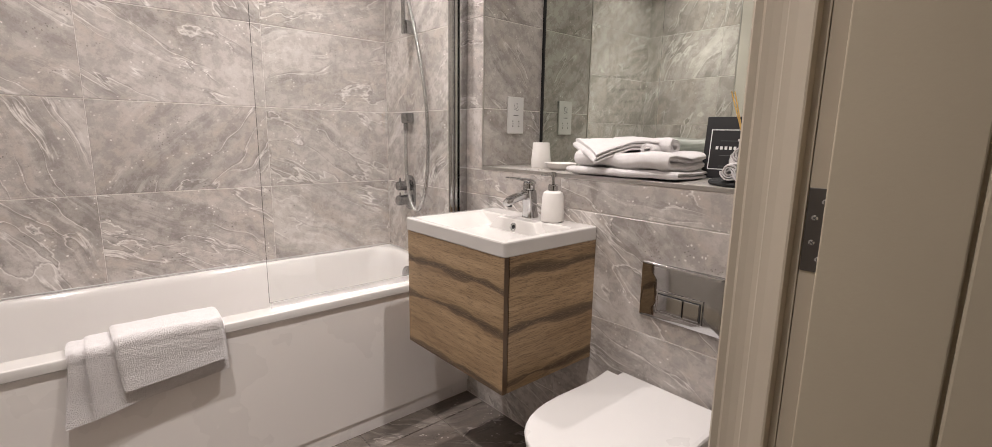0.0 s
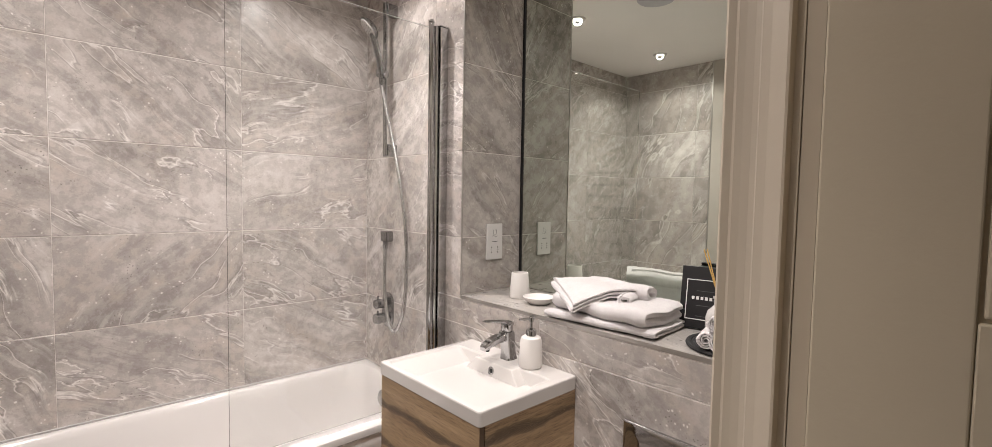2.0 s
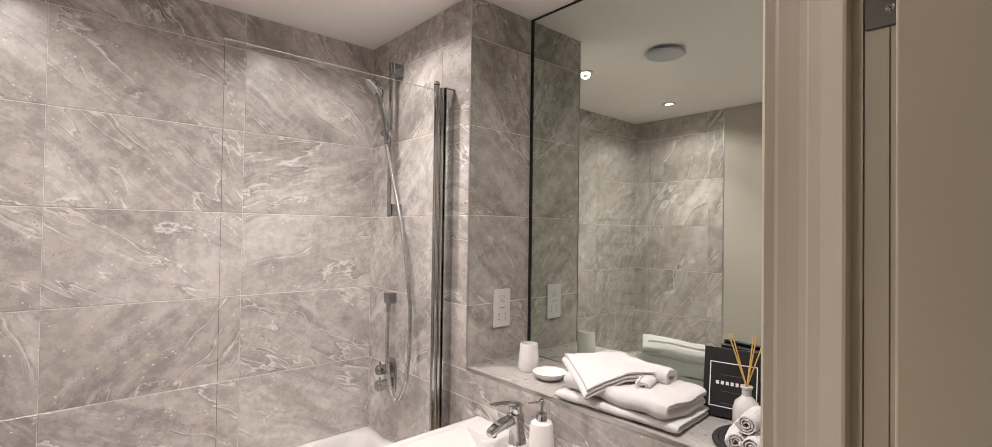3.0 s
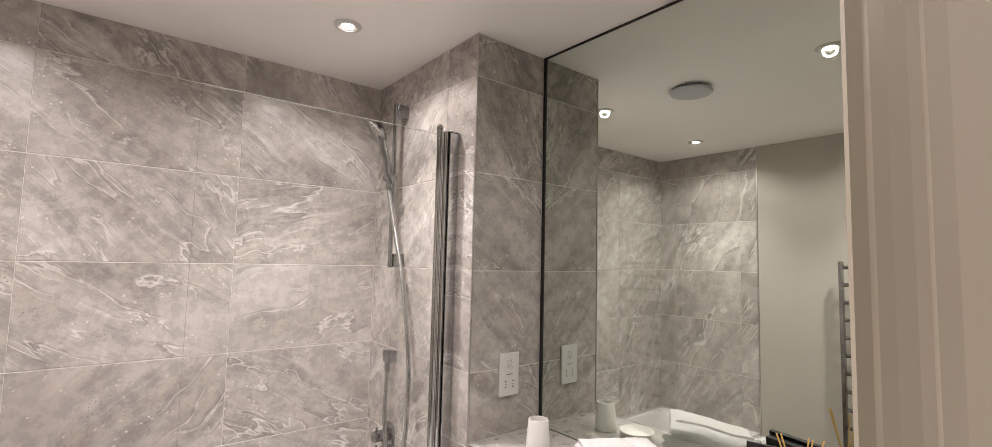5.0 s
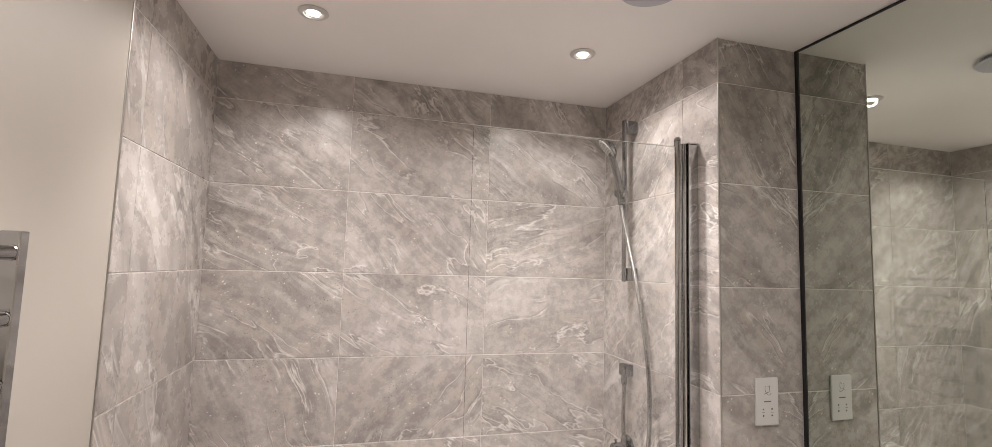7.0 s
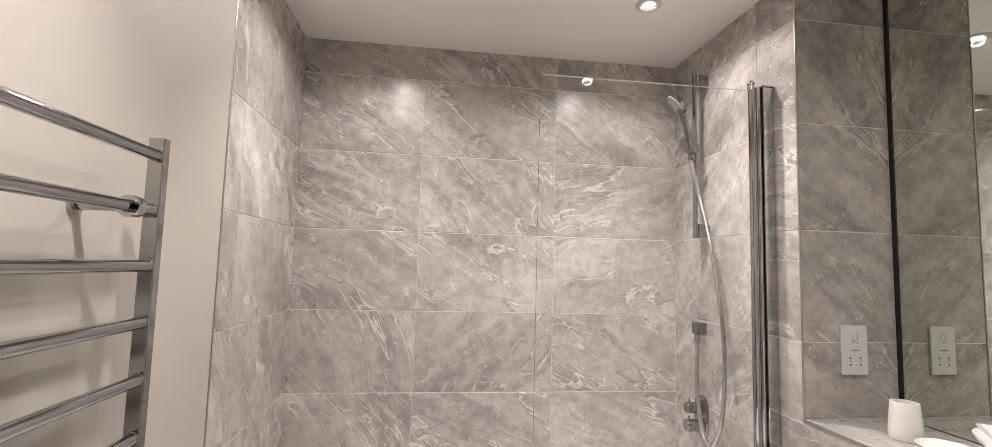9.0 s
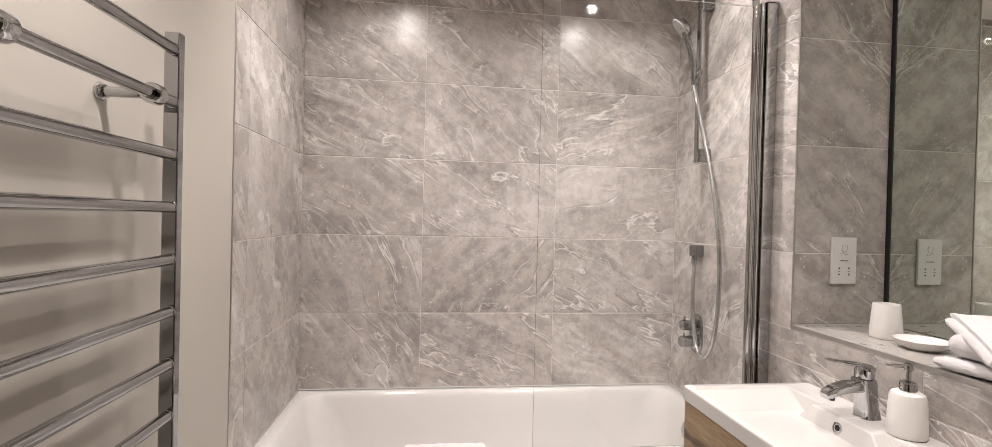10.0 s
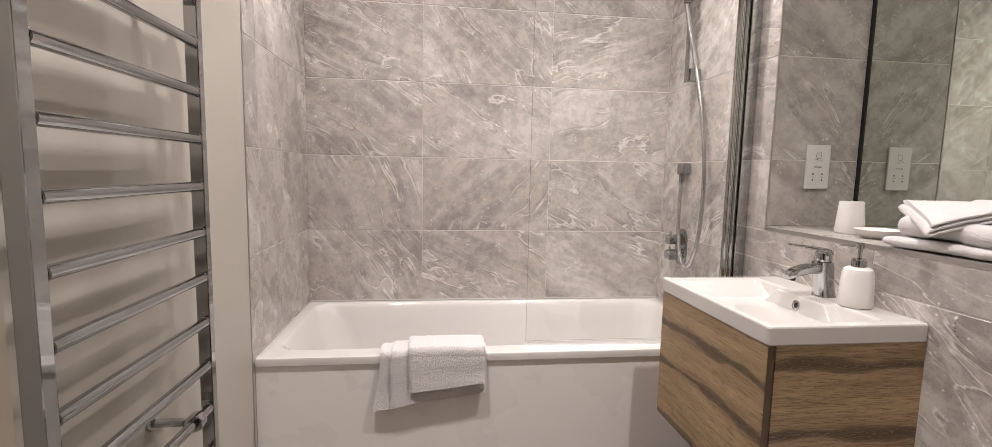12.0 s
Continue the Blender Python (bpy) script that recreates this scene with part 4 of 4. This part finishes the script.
def tray_set():
    t = thing("round_mat", (0.13, -1.76, 1.011), "round woven black table mat under the diffuser", "mat")
    bm = bmesh.new()
    for k in range(8):
        r = 0.010 + k * 0.0145
        lp = []
        for i in range(56):
            a = 2 * math.pi * i / 56
            c = Vector((0.13 + r * math.cos(a), -1.76 + r * math.sin(a), 1.0178))
            o = Vector((math.cos(a), math.sin(a), 0))
            lp.append([c + o * 0.0082 * math.cos(2 * math.pi * j / 8) + Vector((0, 0, 0.0066 * math.sin(2 * math.pi * j / 8))) for j in range(8)])
        vs = [[bm.verts.new(p) for p in ring] for ring in lp]
        for i in range(56):
            for j in range(8):
                bm.faces.new((vs[i][j], vs[(i + 1) % 56][j], vs[(i + 1) % 56][(j + 1) % 8], vs[i][(j + 1) % 8]))
    part("coil", bm, MAT, t)
    d = thing("reed_diffuser", (0.180, -1.695, 1.0245), "white ceramic reed diffuser bottle with pale reeds", "diffuser")
    c = (0.180, -1.695, 1.0247)
    part("bottle", lathe([(0.026, 0), (0.031, 0.003), (0.033, 0.02), (0.0325, 0.05), (0.027, 0.068), (0.016, 0.078), (0.0115, 0.084), (0.0115, 0.100), (0.0145, 0.103), (0.0145, 0.108), (0.010, 0.1085), (0.009, 0.09), (0, 0.085)], c, 40), CERAMIC, d)
    for ax, ay in ((-0.015, 0.040), (-0.008, 0.034), (0.012, -0.012), (0.004, -0.022), (0.018, -0.038)):
        part("reed", rod((c[0] - ax * 0.12, c[1] - ay * 0.12, c[2] + 0.088), (c[0] + ax, c[1] + ay, c[2] + 0.238), 0.0017, 8), REED, d)
    for at, yaw, r in (((0.060, -1.722, 1.0245), 14, 0.023), ((0.052, -1.775, 1.0245), -6, 0.026), ((0.068, -1.750, 1.068), 4, 0.023)):
        length = 0.10
        turns = 3.0
        n = 70
        path = []
        for i in range(n + 1):
            a = turns * 2 * math.pi * i / n
            rad = 0.004 + (r - 0.006) * i / n
            path.append((rad * math.cos(a), r + rad * math.sin(a)))
        rb = ribbon(path, 0.0040, False, -length / 2, length / 2, 8, 0.003, r * 777)
        low = min(v.co.z for v in rb.verts)
        bmesh.ops.transform(rb, matrix=Matrix.Translation(at) @ Matrix.Rotation(radians(yaw), 4, "Z") @ Matrix.Translation((0, 0, -low)), verts=rb.verts)
        single("rolled_towel", at, rb, TOWEL, "small white rolled face cloth on the black mat", "towel", "rolled face cloths", 60)


tray_set()


# ---- towel radiator ----
def radiator():
    r = thing("towel_radiator", (-1.62, -1.41, 0.45), "tall chrome ladder towel radiator with flat uprights", "radiator")
    for y0, y1 in ((-1.2025, -1.1815), (-1.6485, -1.6235)):
        part("upright", box(-1.6285, -1.6020, y0, y1, 0.45, 1.655, 0.002), RAD_CHROME, r)
    for k in range(12):
        z = 1.622 - 0.0976 * k
        b = part("bar", rod((-1.612, -1.6230, z), (-1.612, -1.2030, z), 0.0105, 20), RAD_CHROME, r)
        for y, s in ((-1.2030, -1), (-1.6230, 1)):
            part("collar", rod((-1.612, y, z), (-1.612, y + s * 0.0035, z), 0.0118, 18), CHROME, b)
    for y in (-1.262, -1.565):
        for k in (1, 10):
            z = 1.622 - 0.0976 * k
            bk = part("bracket", rod((-1.698, y, z), (-1.632, y, z), 0.009, 18), CHROME, r)
            part("clamp", lathe([(0.0112, -0.012), (0.0175, -0.012), (0.0185, -0.009), (0.0185, 0.009), (0.0175, 0.012), (0.0112, 0.012)], (-1.612, y, z), 24, None, along((0, 0, 0), (0, 1, 0)), True), CHROME, bk)
            part("wall_rose", lathe([(0.0, 0), (0.016, 0), (0.016, 0.004), (0.012, 0.010), (0, 0.011)], (-1.6985, y, z), 24, None, along((0, 0, 0), (1, 0, 0))), CHROME, bk)


radiator()


# ---- ceiling fittings ----
for lx, ly in LAMPS:
    d = thing("downlight", (lx, ly, CEIL), "round white recessed ceiling downlight, lit", "downlight", "downlights in the ceiling")
    part("bezel", lathe([(0.030, -0.0005), (0.046, -0.0005), (0.047, -0.003), (0.043, -0.0065), (0.034, -0.0085), (0.030, -0.0075)], (lx, ly, CEIL), 40, ring=True), PLASTIC, d)
    part("baffle", lathe([(0.021, -0.002), (0.0298, -0.0015), (0.0298, -0.0065), (0.021, -0.004)], (lx, ly, CEIL), 32, ring=True), MATT, d)
    part("lens", lathe([(0.0, -0.0012), (0.0205, -0.0012), (0.0205, -0.0032), (0.0, -0.0042)], (lx, ly, CEIL), 32), GLOW, d).visible_shadow = False

fan = thing("extractor_valve", (-0.388, -0.985, CEIL), "round pale plastic ceiling extractor valve with a domed disc", "extractor vent")
part("collar", lathe([(0.052, -0.0005), (0.078, -0.0005), (0.080, -0.005), (0.070, -0.010), (0.055, -0.012), (0.05, -0.004)], (-0.388, -0.985, CEIL), 48, ring=True), FAN_PLASTIC, fan)
part("stem", rod((-0.388, -0.985, CEIL - 0.001), (-0.388, -0.985, CEIL - 0.03), 0.02), FAN_PLASTIC, fan)
part("disc", lathe([(0.0, -0.013), (0.070, -0.012), (0.088, -0.014), (0.093, -0.019), (0.086, -0.026), (0.060, -0.030), (0.0, -0.031)], (-0.388, -0.985, CEIL), 56), FAN_PLASTIC, fan)

# ---- metal tile trims ----
structure("trim_niche", box(-0.0015, 0.0025, -0.7745, -0.7705, 1.012, CEIL, 0.0008), BRUSHED, "slim metal tile trim at the niche's corner")
structure("trim_ledge", box(-0.0015, 0.0025, -1.985, -0.7705, 0.9985, 1.0115, 0.0012), BRUSHED, "slim metal edge of the ledge")
structure("trim_bath_end", box(-1.7035, -1.6965, -0.7155, -0.7085, 0.0, CEIL, 0.001), BRUSHED, "slim metal trim where the tiling ends")
structure("baseboard", box(-1.6985, -1.685, -1.985, -0.717, 0.0, 0.10, 0.003), TRIM_PAINT)

# ---- tiles ----
TILE_MESH = {}


def tile_mesh(w, h, mat, depth=0.0035):
    key = (round(w, 4), round(h, 4), mat.name)
    if key not in TILE_MESH:
        bm = bmesh.new()
        e = 0.0011
        lp = []
        for d, i in ((0.0, 0.0), (-depth + e, 0.0), (-depth, e)):
            lp.append([Vector((x, d, z)) for x, z in ((-w / 2 + i, -h / 2 + i), (w / 2 - i, -h / 2 + i), (w / 2 - i, h / 2 - i), (-w / 2 + i, h / 2 - i))])
        loops_mesh(lp, bm)
        bmesh.ops.recalc_face_normals(bm, faces=bm.faces)
        me = bpy.data.meshes.new("tile")
        bm.to_mesh(me)
        bm.free()
        me.materials.append(mat)
        TILE_MESH[key] = me
    return TILE_MESH[key]


CUTS = random.Random(7)


def tile(parent, w, h, m, mat, slope=None, tone=1.0):
    """slope: degrees by which the strata rise to the right; tone: factor on how bright the tile's colour is."""
    ob = new("tile", tile_mesh(w, h, mat))
    slope = CUTS.uniform(-60, 10) if slope is None else slope + CUTS.uniform(-6, 6)
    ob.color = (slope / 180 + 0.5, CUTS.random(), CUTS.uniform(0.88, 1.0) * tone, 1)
    ob.parent = parent
    ob.matrix_basis = m
    return ob


JOINT = 0.0034
ROWS_Z = [0.0, 0.215, 0.556, 0.896, 1.238, 1.578, 1.917, 2.257, CEIL]


def tiled(parent, axis, back, edges, rows, slopes=(), tone=1.0, mat=TILE):
    """Tiles on an upright wall, column by column from below. axis 'x': the wall runs along x and faces -y; 'w': along y, faces -x; 'e': along y, faces +x."""
    slopes = iter(slopes)
    turn = {"x": 0, "w": -90, "e": 90}[axis]
    for a, b in zip(edges, edges[1:]):
        for c, d in zip(rows, rows[1:]):
            u, z = (a + b) / 2, (c + d) / 2
            at = (u, back, z) if axis == "x" else (back, u, z)
            tile(parent, abs(b - a) - 0.0016, d - c - JOINT, pose(*at, 0, 0, turn), mat, next(slopes, None), tone)


UP = [0.562] + ROWS_Z[3:]
tiled(wall_north, "x", 0.003, [-1.70, -1.182, -0.58, 0.0], UP,
      (-52, -62, -30, -24, -30, -25, -25, 48, -25, -48, -32, -35, -30, -30, 10, 16, -36, -45))
tiled(wall_west, "e", -1.703, [-0.7085, -0.60, 0.0], UP, [-60] * 12, 1.0, TILE_BROAD)
tiled(wall_east, "w", 0.003, [-0.59, 0.0], UP, [48, 40, 46, 50, 45, 42])
tiled(wall_east, "w", 0.003, [-0.7705, -0.59], [0.9995] + ROWS_Z[4:])
tiled(wall_low, "w", 0.003, [-1.968, -1.768, -1.19, -0.59], [0.0, 0.215, 0.556, 0.896, 0.9975], [-20, -15, -30, -12] * 3, 0.95)
# niche return: same tile, its colour scaled down to 0.74
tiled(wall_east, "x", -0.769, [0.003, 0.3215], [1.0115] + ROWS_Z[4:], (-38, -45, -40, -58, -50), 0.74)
for y0, y1 in ((-1.19, -0.7725), (-1.79, -1.19), (-1.983, -1.79)):
    tile(wall_low, y1 - y0 - JOINT, 0.318, Matrix.Translation((0.163, (y0 + y1) / 2, 0.998)) @ Matrix.Rotation(radians(90), 4, "Z") @ Matrix.Rotation(radians(-90), 4, "X") @ pose(0, -0.009, 0), LEDGE_TILE)
for i in range(6):
    for j in range(5):
        x0, x1 = -1.70 + i * 0.3 - 0.02, -1.70 + (i + 1) * 0.3 - 0.02
        y0, y1 = -2.0 + j * 0.3, -2.0 + (j + 1) * 0.3
        x0, x1, y1 = max(x0, -1.695), min(x1, -0.001), min(y1, -0.66)
        if y1 - y0 > 0.02 and x1 - x0 > 0.02:
            tile(floor, x1 - x0 - JOINT, y1 - y0 - JOINT, Matrix.Translation(((x0 + x1) / 2, (y0 + y1) / 2, -0.003)) @ Matrix.Rotation(radians(-90), 4, "X"), FLOOR_TILE)
